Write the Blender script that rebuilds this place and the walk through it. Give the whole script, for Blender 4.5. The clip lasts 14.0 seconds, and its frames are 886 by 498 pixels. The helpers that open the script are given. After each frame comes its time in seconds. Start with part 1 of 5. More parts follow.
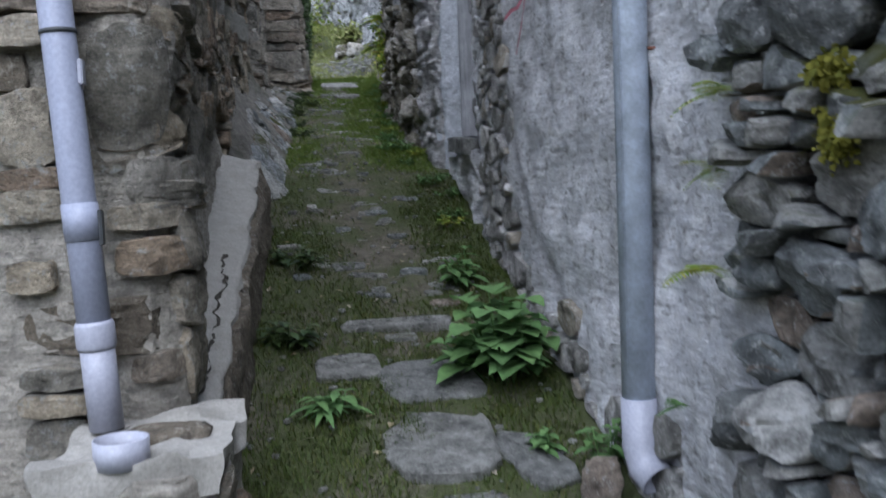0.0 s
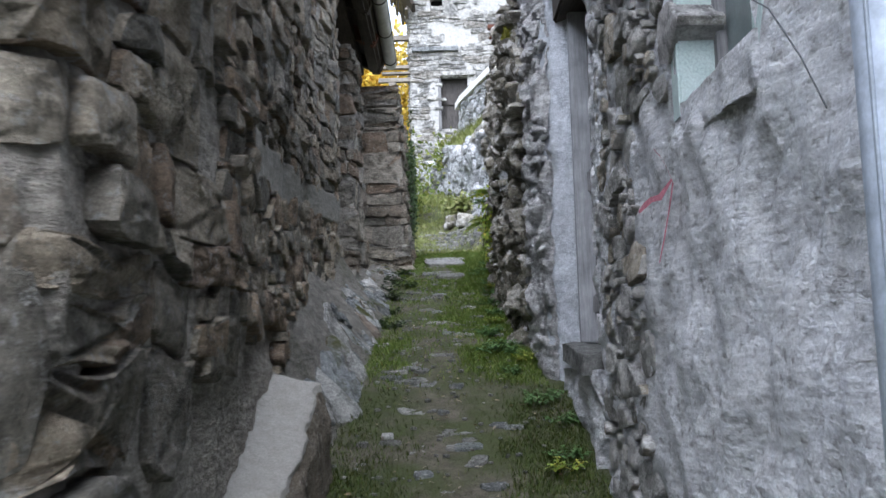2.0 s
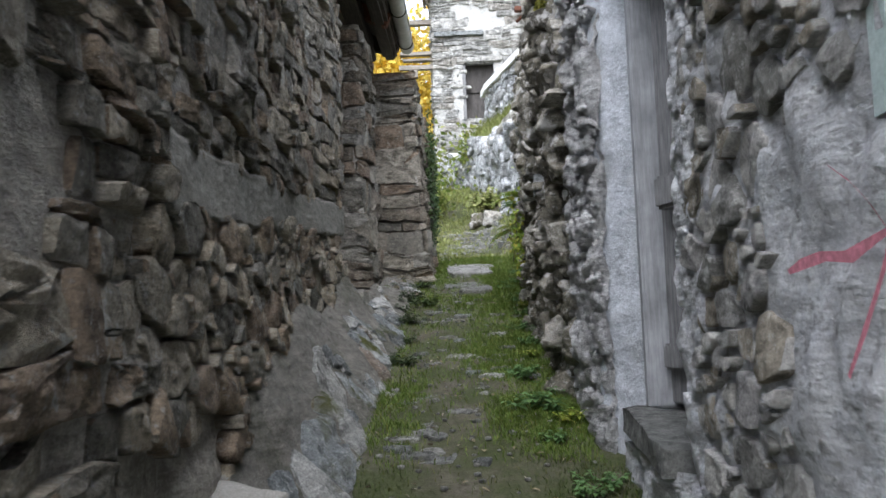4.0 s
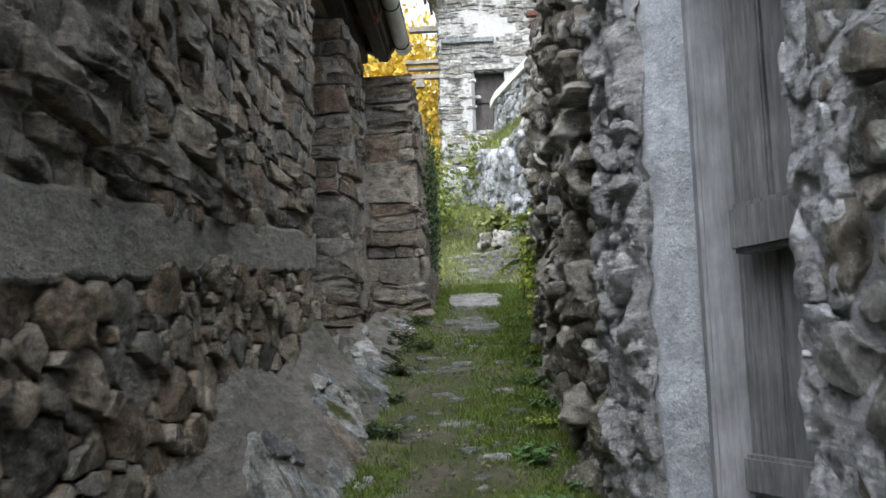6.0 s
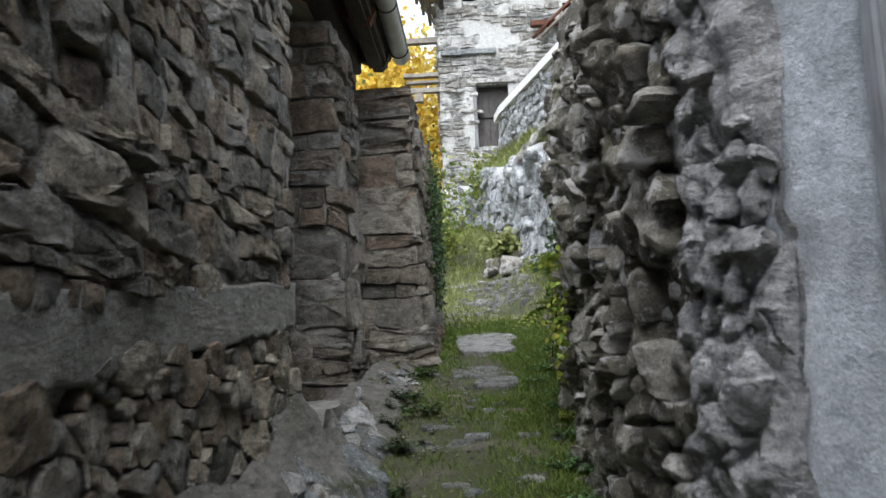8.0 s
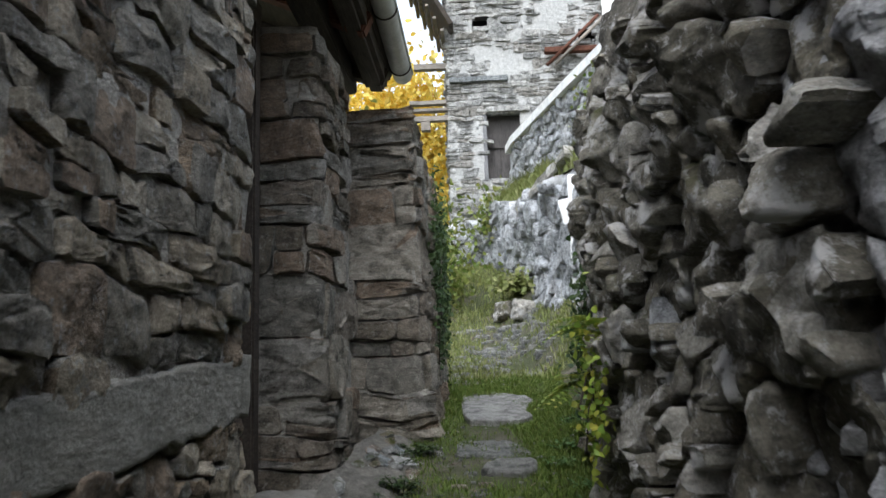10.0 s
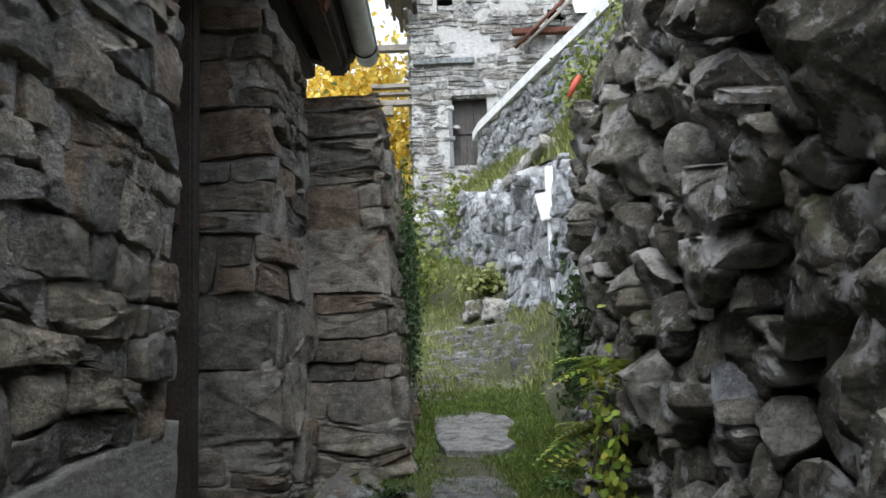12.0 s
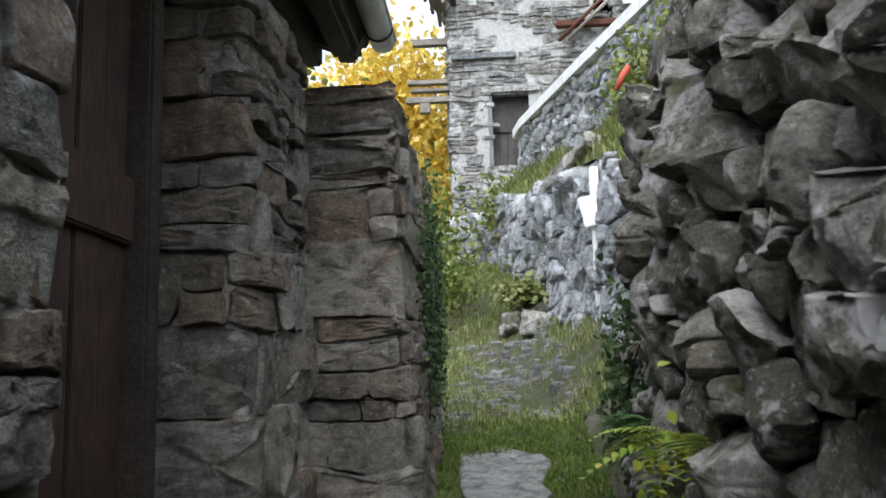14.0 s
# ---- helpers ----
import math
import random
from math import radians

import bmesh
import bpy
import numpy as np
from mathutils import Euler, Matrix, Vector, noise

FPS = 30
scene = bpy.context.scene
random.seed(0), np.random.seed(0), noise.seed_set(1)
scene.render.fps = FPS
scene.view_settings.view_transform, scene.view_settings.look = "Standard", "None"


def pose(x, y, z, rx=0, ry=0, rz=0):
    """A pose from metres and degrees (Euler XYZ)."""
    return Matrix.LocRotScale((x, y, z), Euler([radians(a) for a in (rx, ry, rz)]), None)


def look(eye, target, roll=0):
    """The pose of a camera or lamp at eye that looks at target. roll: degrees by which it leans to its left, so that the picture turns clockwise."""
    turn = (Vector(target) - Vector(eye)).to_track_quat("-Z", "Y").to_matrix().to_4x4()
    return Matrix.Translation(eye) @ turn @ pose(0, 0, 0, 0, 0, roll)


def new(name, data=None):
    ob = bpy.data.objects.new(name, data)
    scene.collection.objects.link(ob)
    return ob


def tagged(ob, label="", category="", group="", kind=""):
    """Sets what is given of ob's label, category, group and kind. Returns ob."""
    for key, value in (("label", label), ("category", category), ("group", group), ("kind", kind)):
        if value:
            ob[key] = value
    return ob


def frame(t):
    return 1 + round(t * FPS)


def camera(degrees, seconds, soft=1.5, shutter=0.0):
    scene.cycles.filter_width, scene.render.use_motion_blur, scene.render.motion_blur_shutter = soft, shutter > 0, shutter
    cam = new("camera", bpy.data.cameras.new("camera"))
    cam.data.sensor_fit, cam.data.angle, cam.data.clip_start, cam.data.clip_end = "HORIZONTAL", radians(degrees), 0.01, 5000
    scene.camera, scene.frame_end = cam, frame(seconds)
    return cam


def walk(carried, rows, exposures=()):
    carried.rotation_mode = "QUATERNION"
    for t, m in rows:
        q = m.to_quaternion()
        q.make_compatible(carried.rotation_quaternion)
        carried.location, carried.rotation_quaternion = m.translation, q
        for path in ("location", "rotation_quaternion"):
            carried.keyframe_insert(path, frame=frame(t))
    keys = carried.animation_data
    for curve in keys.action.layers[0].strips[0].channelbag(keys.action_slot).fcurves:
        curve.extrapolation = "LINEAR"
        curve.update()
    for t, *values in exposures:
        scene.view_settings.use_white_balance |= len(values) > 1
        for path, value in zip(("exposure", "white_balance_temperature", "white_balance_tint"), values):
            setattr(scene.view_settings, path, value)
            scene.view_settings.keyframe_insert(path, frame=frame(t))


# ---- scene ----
cam = camera(52.0, 14.0, 1.5, 0.35)
PATH = [
    (0, (0.000, 0.000, 1.620), (0.249, 1.980, 1.489), -2.2),
    (0.5, (0.077, 0.275, 1.702), (0.211, 2.270, 1.652), -0.8),
    (1, (0.129, 0.555, 1.739), (0.148, 2.555, 1.776), -1.5),
    (1.5, (0.132, 0.830, 1.865), (0.133, 2.822, 2.042), -1.5),
    (2, (0.174, 1.126, 1.921), (0.181, 3.113, 2.148), -1.5),
    (2.5, (0.243, 1.401, 2.005), (0.190, 3.387, 2.230), -0.8),
    (3, (0.215, 1.729, 2.080), (0.159, 3.719, 2.275), -1.9),
    (3.2, (0.202, 1.833, 2.113), (0.161, 3.822, 2.323), -1.8),
    (5.3, (0.253, 2.997, 2.334), (0.141, 4.985, 2.527), -3.0),
    (5.5, (0.246, 3.105, 2.340), (0.154, 5.092, 2.541), -3.9),
    (6, (0.300, 3.391, 2.478), (0.216, 5.376, 2.712), -1.9),
    (6.5, (0.299, 3.588, 2.507), (0.217, 5.575, 2.722), -3.0),
    (7, (0.260, 3.893, 2.623), (0.175, 5.875, 2.882), -1.8),
    (7.5, (0.226, 4.087, 2.686), (0.140, 6.067, 2.951), -2.1),
    (8, (0.215, 4.372, 2.762), (0.134, 6.353, 3.028), -2.5),
    (8.2, (0.234, 4.484, 2.817), (0.155, 6.462, 3.099), -1.3),
    (10.3, (0.185, 5.499, 3.080), (0.090, 7.464, 3.438), -1.7),
    (10.5, (0.210, 5.603, 3.133), (0.064, 7.561, 3.514), -0.4),
    (11, (0.215, 5.736, 3.153), (0.042, 7.696, 3.514), -1.4),
    (11.5, (0.138, 5.901, 3.207), (0.014, 7.868, 3.545), -2.1),
    (12, (0.097, 5.995, 3.258), (0.091, 7.974, 3.551), -2.1),
    (12.5, (0.113, 6.141, 3.283), (0.119, 8.119, 3.579), -3.1),
    (13, (0.191, 6.378, 3.360), (0.057, 8.349, 3.672), -0.8),
    (13.5, (0.229, 6.498, 3.393), (0.071, 8.473, 3.660), -2.1),
    (14, (0.195, 6.731, 3.440), (0.090, 8.706, 3.735), -1.5),
]
walk(cam, [(t, look(eye, target, roll)) for t, eye, target, roll in PATH],
     exposures=[(0, 1.4, 5550, 12), (1, 1.65, 5600, 12), (3, 2.0, 5900, 12), (5.5, 1.9, 6100, 9), (8, 1.7, 6050, 9), (11, 1.5, 6000, 9), (14, 1.5, 5950, 9)])

# ---- light ----
world = bpy.data.worlds.new("sky")
scene.world = world
world.use_nodes = True
wn = world.node_tree
sky = wn.nodes.new("ShaderNodeTexSky")
sky.sky_type, sky.sun_disc = "NISHITA", False
sky.sun_elevation, sky.sun_rotation = radians(51), radians(180)
sky.dust_density, sky.air_density = 3.0, 1.0
wn.nodes["Background"].inputs["Strength"].default_value = 0.15
haze = wn.nodes.new("ShaderNodeMix")
haze.data_type = "RGBA"
haze.inputs[0].default_value = 0.75
haze.inputs[7].default_value = (3.3, 3.4, 3.55, 1)
wn.links.new(sky.outputs["Color"], haze.inputs[6])
wn.links.new(haze.outputs[2], wn.nodes["Background"].inputs["Color"])
sun = new("sun", bpy.data.lights.new("sun", "SUN"))
sun.data.energy, sun.data.angle, sun.data.color = 1.6, radians(65), (1.0, 0.98, 0.95)
sun.matrix_world = look((-2.6, -5, 16), (0, 6, 2))


# ---- materials ----
def material(name, rough=0.9, metal=0.0):
    m = bpy.data.materials.new(name)
    m.use_nodes = True
    t = m.node_tree
    b = t.nodes["Principled BSDF"]
    b.inputs["Roughness"].default_value, b.inputs["Metallic"].default_value = rough, metal
    b.inputs["Specular IOR Level"].default_value = 0.3
    return m, t, b


def node(t, kind, **values):
    n = t.nodes.new("ShaderNode" + kind)
    for key, value in values.items():
        n.inputs[key].default_value = value
    return n


def place(t, stretch=(1, 1, 1)):
    g, v = node(t, "NewGeometry"), node(t, "Mapping")
    v.inputs["Scale"].default_value = stretch
    t.links.new(g.outputs["Position"], v.inputs["Vector"])
    return v.outputs["Vector"]


def grain(t, where, scale, detail=6.0, rough=0.6):
    n = node(t, "TexNoise", Scale=scale, Detail=detail, Roughness=rough)
    t.links.new(where, n.inputs["Vector"])
    return n.outputs["Fac"]


def ramp(t, fac, stops, flat=False):
    n = t.nodes.new("ShaderNodeValToRGB")
    if flat:
        n.color_ramp.interpolation = "CONSTANT"
    e = n.color_ramp.elements
    while len(e) < len(stops):
        e.new(0.5)
    for k, (at, c) in enumerate(stops):
        e[k].position = at
        e[k].color = (*c, 1) if len(c) == 3 else (c[0], c[0], c[0], 1)
    t.links.new(fac, n.inputs["Fac"])
    return n.outputs["Color"]


def mixed(t, fac, a, b, mode="MIX"):
    n = t.nodes.new("ShaderNodeMix")
    n.data_type, n.blend_type = "RGBA", mode
    for value, socket in ((fac, n.inputs[0]), (a, n.inputs[6]), (b, n.inputs[7])):
        if isinstance(value, (int, float)):
            socket.default_value = value
        elif isinstance(value, tuple):
            socket.default_value = (*value, 1)
        else:
            t.links.new(value, socket)
    return n.outputs[2]


def relief(t, b, heights):
    """Bumps, the coarse one first: (height, strength, distance)."""
    last = None
    for h, strength, distance in heights:
        n = node(t, "Bump", Strength=strength, Distance=distance)
        t.links.new(h, n.inputs["Height"])
        if last:
            t.links.new(last, n.inputs["Normal"])
        last = n.outputs["Normal"]
    t.links.new(last, b.inputs["Normal"])


def chance(t):
    """A number for each piece, whether an object of its own or an island."""
    o, g, a = node(t, "ObjectInfo"), node(t, "NewGeometry"), node(t, "Math")
    a.operation = "ADD"
    t.links.new(o.outputs["Random"], a.inputs[0])
    t.links.new(g.outputs["Random Per Island"], a.inputs[1])
    f = node(t, "Math")
    f.operation = "FRACT"
    t.links.new(a.outputs[0], f.inputs[0])
    return f.outputs[0]


def stone_material(name, tones, lichen=(0.42, 0.43, 0.42), lichen_from=0.62, moss=0.0, layers=3.0):
    m, t, b = material(name, 0.88)
    w = place(t)
    flat = place(t, (1, 1, layers))
    tone = ramp(t, chance(t), [(k / len(tones), c) for k, c in enumerate(tones)], True)
    big, mid, fine = grain(t, w, 6, 6, 0.7), grain(t, flat, 22, 8, 0.7), grain(t, w, 120, 6, 0.7)
    c = mixed(t, 1.0, tone, ramp(t, mid, [(0.25, (0.5,)), (0.5, (0.95,)), (0.8, (1.4,))]), "MULTIPLY")
    c = mixed(t, 1.0, c, ramp(t, fine, [(0.3, (0.62,)), (0.7, (1.35,))]), "MULTIPLY")
    stain, speck = grain(t, w, 12, 5, 0.65), grain(t, w, 34, 7, 0.78)
    c = mixed(t, 1.0, c, ramp(t, stain, [(0.34, (0.42,)), (0.5, (1.0,)), (0.72, (1.3,))]), "MULTIPLY")
    c = mixed(t, ramp(t, speck, [(0.55, (0,)), (0.63, (0.6,))]), c, lichen)
    c = mixed(t, ramp(t, big, [(lichen_from, (0,)), (lichen_from + 0.06, (0.8,))]), c, lichen)
    if moss:
        up = node(t, "NewGeometry")
        s = node(t, "SeparateXYZ")
        t.links.new(up.outputs["Normal"], s.inputs[0])
        top = ramp(t, s.outputs["Z"], [(0.1, (0,)), (0.7, (1,))])
        patch = ramp(t, grain(t, w, 3.1, 5), [(0.62 - moss * 0.3, (0,)), (0.72 - moss * 0.3, (1,))])
        c = mixed(t, mixed(t, 1.0, top, patch, "MULTIPLY"), c, (0.07, 0.075, 0.015))
    t.links.new(c, b.inputs["Base Color"])
    relief(t, b, [(stain, 0.7, 0.05), (mid, 0.9, 0.04), (speck, 0.8, 0.02), (fine, 0.8, 0.008)])
    return m


def plaster_material(name, low, high, dirt=(0.11, 0.10, 0.085), dirt_from=0.55, coarse=1.0, pits=0.0):
    m, t, b = material(name, 0.92)
    w = place(t)
    big, mid, fine = grain(t, w, 2.3, 6, 0.65), grain(t, w, 19, 8, 0.7), grain(t, w, 130, 5, 0.7)
    c = mixed(t, ramp(t, mid, [(0.3, (0,)), (0.7, (1,))]), low, high)
    c = mixed(t, 1.0, c, ramp(t, fine, [(0.3, (0.75,)), (0.7, (1.2,))]), "MULTIPLY")
    c = mixed(t, ramp(t, big, [(dirt_from, (0,)), (dirt_from + 0.17, (0.8,))]), c, dirt)
    if pits:
        hole = grain(t, place(t, (1, 1, 1.4)), 26, 5, 0.6)
        tilted = place(t, (5, 5, 26))
        tilted.node.inputs["Rotation"].default_value = (0.7, 0, 0)
        strokes = grain(t, tilted, 1.6, 6, 0.7)
        c = mixed(t, 1.0, c, ramp(t, strokes, [(0.32, (0.62,)), (0.62, (1.15,))]), "MULTIPLY")
        c = mixed(t, ramp(t, hole, [(0.28, (pits,)), (0.46, (0,))]), c, (0.15, 0.145, 0.14))
    t.links.new(c, b.inputs["Base Color"])
    heights = [(big, 0.35 * coarse, 0.05), (mid, 0.8 * coarse, 0.035), (fine, 0.6 * coarse, 0.008)]
    if pits:
        heights.append((strokes, 0.5 * coarse, 0.02))
        heights.append((hole, 0.5 * coarse, 0.02))
    relief(t, b, heights)
    return m


def wood_material(name, dark, light, along=(14, 14, 1.2)):
    m, t, b = material(name, 0.8)
    g = grain(t, place(t, along), 6, 8, 0.65)
    spots = grain(t, place(t), 5, 4)
    c = mixed(t, ramp(t, g, [(0.3, (0,)), (0.7, (1,))]), dark, light)
    c = mixed(t, 1.0, c, ramp(t, spots, [(0.3, (0.65,)), (0.7, (1.2,))]), "MULTIPLY")
    t.links.new(c, b.inputs["Base Color"])
    relief(t, b, [(g, 0.4, 0.006)])
    return m


def leaf_material(name, tones, shine=0.45):
    m, t, b = material(name, shine)
    c = ramp(t, chance(t), [(k / (len(tones) - 1), c) for k, c in enumerate(tones)])
    c = mixed(t, 1.0, c, ramp(t, grain(t, place(t), 30, 3), [(0.3, (0.75,)), (0.7, (1.2,))]), "MULTIPLY")
    t.links.new(c, b.inputs["Base Color"])
    through_light = node(t, "BsdfTranslucent")
    t.links.new(c, through_light.inputs["Color"])
    both = node(t, "MixShader", Fac=0.3)
    t.links.new(b.outputs[0], both.inputs[1])
    t.links.new(through_light.outputs[0], both.inputs[2])
    t.links.new(both.outputs[0], t.nodes["Material Output"].inputs["Surface"])
    return m


def plain_material(name, colour, rough=0.5, metal=0.0, wear=0.25, scale=9):
    m, t, b = material(name, rough, metal)
    w = place(t)
    n, f = grain(t, w, scale, 6), grain(t, w, 90, 4)
    c = mixed(t, 1.0, colour, ramp(t, n, [(0.3, (1 - wear,)), (0.7, (1 + wear * 0.5,))]), "MULTIPLY")
    c = mixed(t, 1.0, c, ramp(t, f, [(0.35, (0.9,)), (0.65, (1.08,))]), "MULTIPLY")
    t.links.new(c, b.inputs["Base Color"])
    relief(t, b, [(f, 0.08, 0.003)])
    return m


STONE = stone_material("rubble_stone", [(0.252, 0.229, 0.186), (0.348, 0.312, 0.249), (0.199, 0.186, 0.155), (0.410, 0.364, 0.287), (0.296, 0.232, 0.165), (0.241, 0.223, 0.189), (0.371, 0.319, 0.241), (0.249, 0.193, 0.141)])
WARM = stone_material("layered_brown_stone", [(0.246, 0.210, 0.166), (0.180, 0.154, 0.118), (0.335, 0.300, 0.245), (0.219, 0.204, 0.173), (0.258, 0.196, 0.142), (0.285, 0.267, 0.234)], (0.464, 0.444, 0.381), 0.62, 0.0, 3.0)
DRY = stone_material("dry_boulder_stone", [(0.170, 0.156, 0.123), (0.256, 0.236, 0.189), (0.137, 0.125, 0.101), (0.383, 0.362, 0.312), (0.213, 0.191, 0.145), (0.309, 0.287, 0.238), (0.181, 0.167, 0.131), (0.489, 0.463, 0.413)], (0.64, 0.63, 0.62), 0.55, 0.15)
SLATE = stone_material("slate_slab_stone", [(0.282, 0.301, 0.307), (0.362, 0.377, 0.371), (0.232, 0.252, 0.256), (0.382, 0.377, 0.352), (0.285, 0.285, 0.270), (0.27, 0.225, 0.185), (0.45, 0.45, 0.43), (0.18, 0.19, 0.19)], (0.62, 0.63, 0.62), 0.60, 0.3)
GREYSTONE = stone_material("weathered_grey_stone", [(0.345, 0.339, 0.322), (0.460, 0.448, 0.420), (0.276, 0.270, 0.247), (0.529, 0.517, 0.494), (0.345, 0.310, 0.253), (0.414, 0.402, 0.391)], (0.690, 0.690, 0.678), 0.58, 0.0, 1.5)
PALE = stone_material("pale_lime_stone", [(0.415, 0.423, 0.432), (0.516, 0.526, 0.539), (0.334, 0.341, 0.345), (0.461, 0.464, 0.468)], (0.621, 0.639, 0.664), 0.52)
FACADE = stone_material("facade_stone", [(0.404, 0.404, 0.390), (0.490, 0.486, 0.467), (0.329, 0.329, 0.317), (0.537, 0.529, 0.504), (0.358, 0.342, 0.312)], (0.644, 0.644, 0.629), 0.6)
FLAG = stone_material("flagstone", [(0.230, 0.230, 0.215), (0.288, 0.285, 0.267), (0.193, 0.196, 0.187)], (0.369, 0.369, 0.351), 0.6, 0.0, 1.0)
SLAB = stone_material("pale_slab_stone", [(0.289, 0.285, 0.272), (0.340, 0.336, 0.319)], (0.391, 0.391, 0.374), 0.6, 0.0, 1.0)
MORTAR = plaster_material("old_mortar", (0.27, 0.25, 0.215), (0.56, 0.525, 0.46), (0.15, 0.135, 0.105), 0.60, 1.5, 0.7)
LIMEWASH = plaster_material("rough_lime_plaster", (0.74, 0.755, 0.80), (0.85, 0.85, 0.86), (0.36, 0.355, 0.345), 0.64, 1.7, 0.75)
SMOOTH = plaster_material("smooth_grey_render", (0.33, 0.355, 0.395), (0.64, 0.67, 0.72), (0.24, 0.245, 0.24), 0.53, 1.0)
CEMENT = plaster_material("cement_render", (0.235, 0.226, 0.20), (0.345, 0.328, 0.29), (0.17, 0.16, 0.137), 0.60, 0.9, 0.35)
APRON = plaster_material("stained_cement", (0.16, 0.152, 0.132), (0.265, 0.25, 0.22), (0.085, 0.088, 0.055), 0.50, 1.3, 0.6)
WHITEWASH = plaster_material("white_mortar", (0.489, 0.489, 0.482), (0.704, 0.704, 0.703), (0.276, 0.270, 0.252), 0.62, 1.0)
PITTED = plaster_material("pitted_lime_mortar", (0.350, 0.343, 0.343), (0.812, 0.812, 0.826), (0.210, 0.196, 0.168), 0.56, 2.0, 0.8)
CAP = plaster_material("pale_concrete_cap", (0.243, 0.234, 0.213), (0.335, 0.322, 0.298), (0.158, 0.146, 0.122), 0.6, 0.5)
# Near-black: the shade deep in gaps and cracks, put into the colour.
GAP = plaster_material("painted_gap_shade", (0.035, 0.032, 0.027), (0.075, 0.068, 0.055), (0.03, 0.03, 0.02), 0.55)
REVEAL = plaster_material("pale_green_plaster", (0.34, 0.42, 0.41), (0.43, 0.50, 0.49), (0.24, 0.29, 0.28), 0.64, 0.3)
FACADE_MORTAR = plaster_material("facade_mortar", (0.362, 0.362, 0.349), (0.599, 0.599, 0.580), (0.231, 0.231, 0.218), 0.58)
GREYWOOD = wood_material("weathered_grey_wood", (0.117, 0.117, 0.122), (0.277, 0.277, 0.282))
BARNWOOD = wood_material("dark_barn_wood", (0.04, 0.038, 0.036), (0.11, 0.10, 0.095))
BROWNWOOD = wood_material("old_brown_wood", (0.027, 0.016, 0.011), (0.078, 0.045, 0.030))
DARKWOOD = wood_material("dark_beam_wood", (0.025, 0.02, 0.017), (0.08, 0.065, 0.05), (14, 1.2, 14))
BEAMWOOD = wood_material("bleached_beam_wood", (0.16, 0.14, 0.115), (0.34, 0.31, 0.27), (1.2, 14, 14))
ZINC = plain_material("galvanised_steel", (0.500, 0.562, 0.663), 0.45, 0.25, 0.3, 14)
PVC = plain_material("grey_plastic", (0.27, 0.29, 0.37), 0.38, 0.0, 0.12, 6)
PVC_PALE = plain_material("pale_grey_plastic", (0.306, 0.315, 0.374), 0.38, 0.0, 0.12, 6)
PVC_DARK = plain_material("dark_plastic", (0.05, 0.055, 0.06), 0.5)
GUTTER = plain_material("pale_gutter_metal", (0.50, 0.50, 0.47), 0.5, 0.25, 0.25)
IRON = plain_material("rusty_iron", (0.13, 0.055, 0.035), 0.8, 0.2, 0.5, 20)
WHITE = plain_material("white_paint", (0.864, 0.864, 0.840), 0.6, 0.0, 0.2)
RED = plain_material("faded_red_plastic", (0.55, 0.10, 0.06), 0.5)
BLACKISH = plain_material("dark_interior", (0.02, 0.02, 0.02), 0.9)
GLASS = plain_material("dusty_window_glass", (0.16, 0.19, 0.19), 0.3)
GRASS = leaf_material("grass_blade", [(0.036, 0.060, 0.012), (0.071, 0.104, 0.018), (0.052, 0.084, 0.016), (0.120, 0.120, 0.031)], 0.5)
# Yellowish grass past the lane, its tones lightened to paint in sunlight.
MEADOW = leaf_material("yellowish_grass_painted_sun", [(0.15, 0.19, 0.045), (0.22, 0.25, 0.08), (0.30, 0.30, 0.13)], 0.5)
NETTLE = leaf_material("nettle_leaf", [(0.085, 0.165, 0.055), (0.14, 0.245, 0.085), (0.11, 0.205, 0.075)], 0.75)
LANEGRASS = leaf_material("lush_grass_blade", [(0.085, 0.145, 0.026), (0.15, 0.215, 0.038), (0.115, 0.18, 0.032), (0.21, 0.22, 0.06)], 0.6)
FERN = leaf_material("fern_leaf", [(0.164, 0.273, 0.046), (0.273, 0.364, 0.055), (0.437, 0.400, 0.073)])
IVY = leaf_material("ivy_leaf", [(0.025, 0.05, 0.018), (0.05, 0.085, 0.028), (0.075, 0.11, 0.035)])
AUTUMN = leaf_material("autumn_leaf", [(0.651, 0.441, 0.042), (0.840, 0.630, 0.105), (0.880, 0.735, 0.210), (0.630, 0.504, 0.084)])
BUSH = leaf_material("bush_leaf", [(0.095, 0.149, 0.027), (0.189, 0.230, 0.054), (0.270, 0.270, 0.081)])
PALEWOOD = wood_material("silvery_wood", (0.24, 0.245, 0.26), (0.40, 0.41, 0.43))
MOSSLEAF = leaf_material("moss_leaf", [(0.10, 0.11, 0.015), (0.19, 0.18, 0.025), (0.14, 0.14, 0.02)], 0.8)
STRAW = leaf_material("dry_litter", [(0.20, 0.15, 0.08), (0.32, 0.27, 0.17), (0.12, 0.08, 0.05), (0.42, 0.38, 0.30)])


def soil_material():
    m, t, b = material("mossy_soil", 0.95)
    w = place(t)
    big, mid, fine = grain(t, w, 2.6, 6), grain(t, w, 14, 8, 0.7), grain(t, w, 95, 6, 0.75)
    c = mixed(t, ramp(t, mid, [(0.3, (0,)), (0.7, (1,))]), (0.045, 0.040, 0.028), (0.15, 0.135, 0.105))
    c = mixed(t, ramp(t, big, [(0.38, (0,)), (0.56, (0.85,))]), c, (0.045, 0.058, 0.017))
    c = mixed(t, 1.0, c, ramp(t, fine, [(0.3, (0.6,)), (0.72, (1.5,))]), "MULTIPLY")
    t.links.new(c, b.inputs["Base Color"])
    relief(t, b, [(mid, 0.7, 0.03), (fine, 0.6, 0.008)])
    return m


SOIL = soil_material()


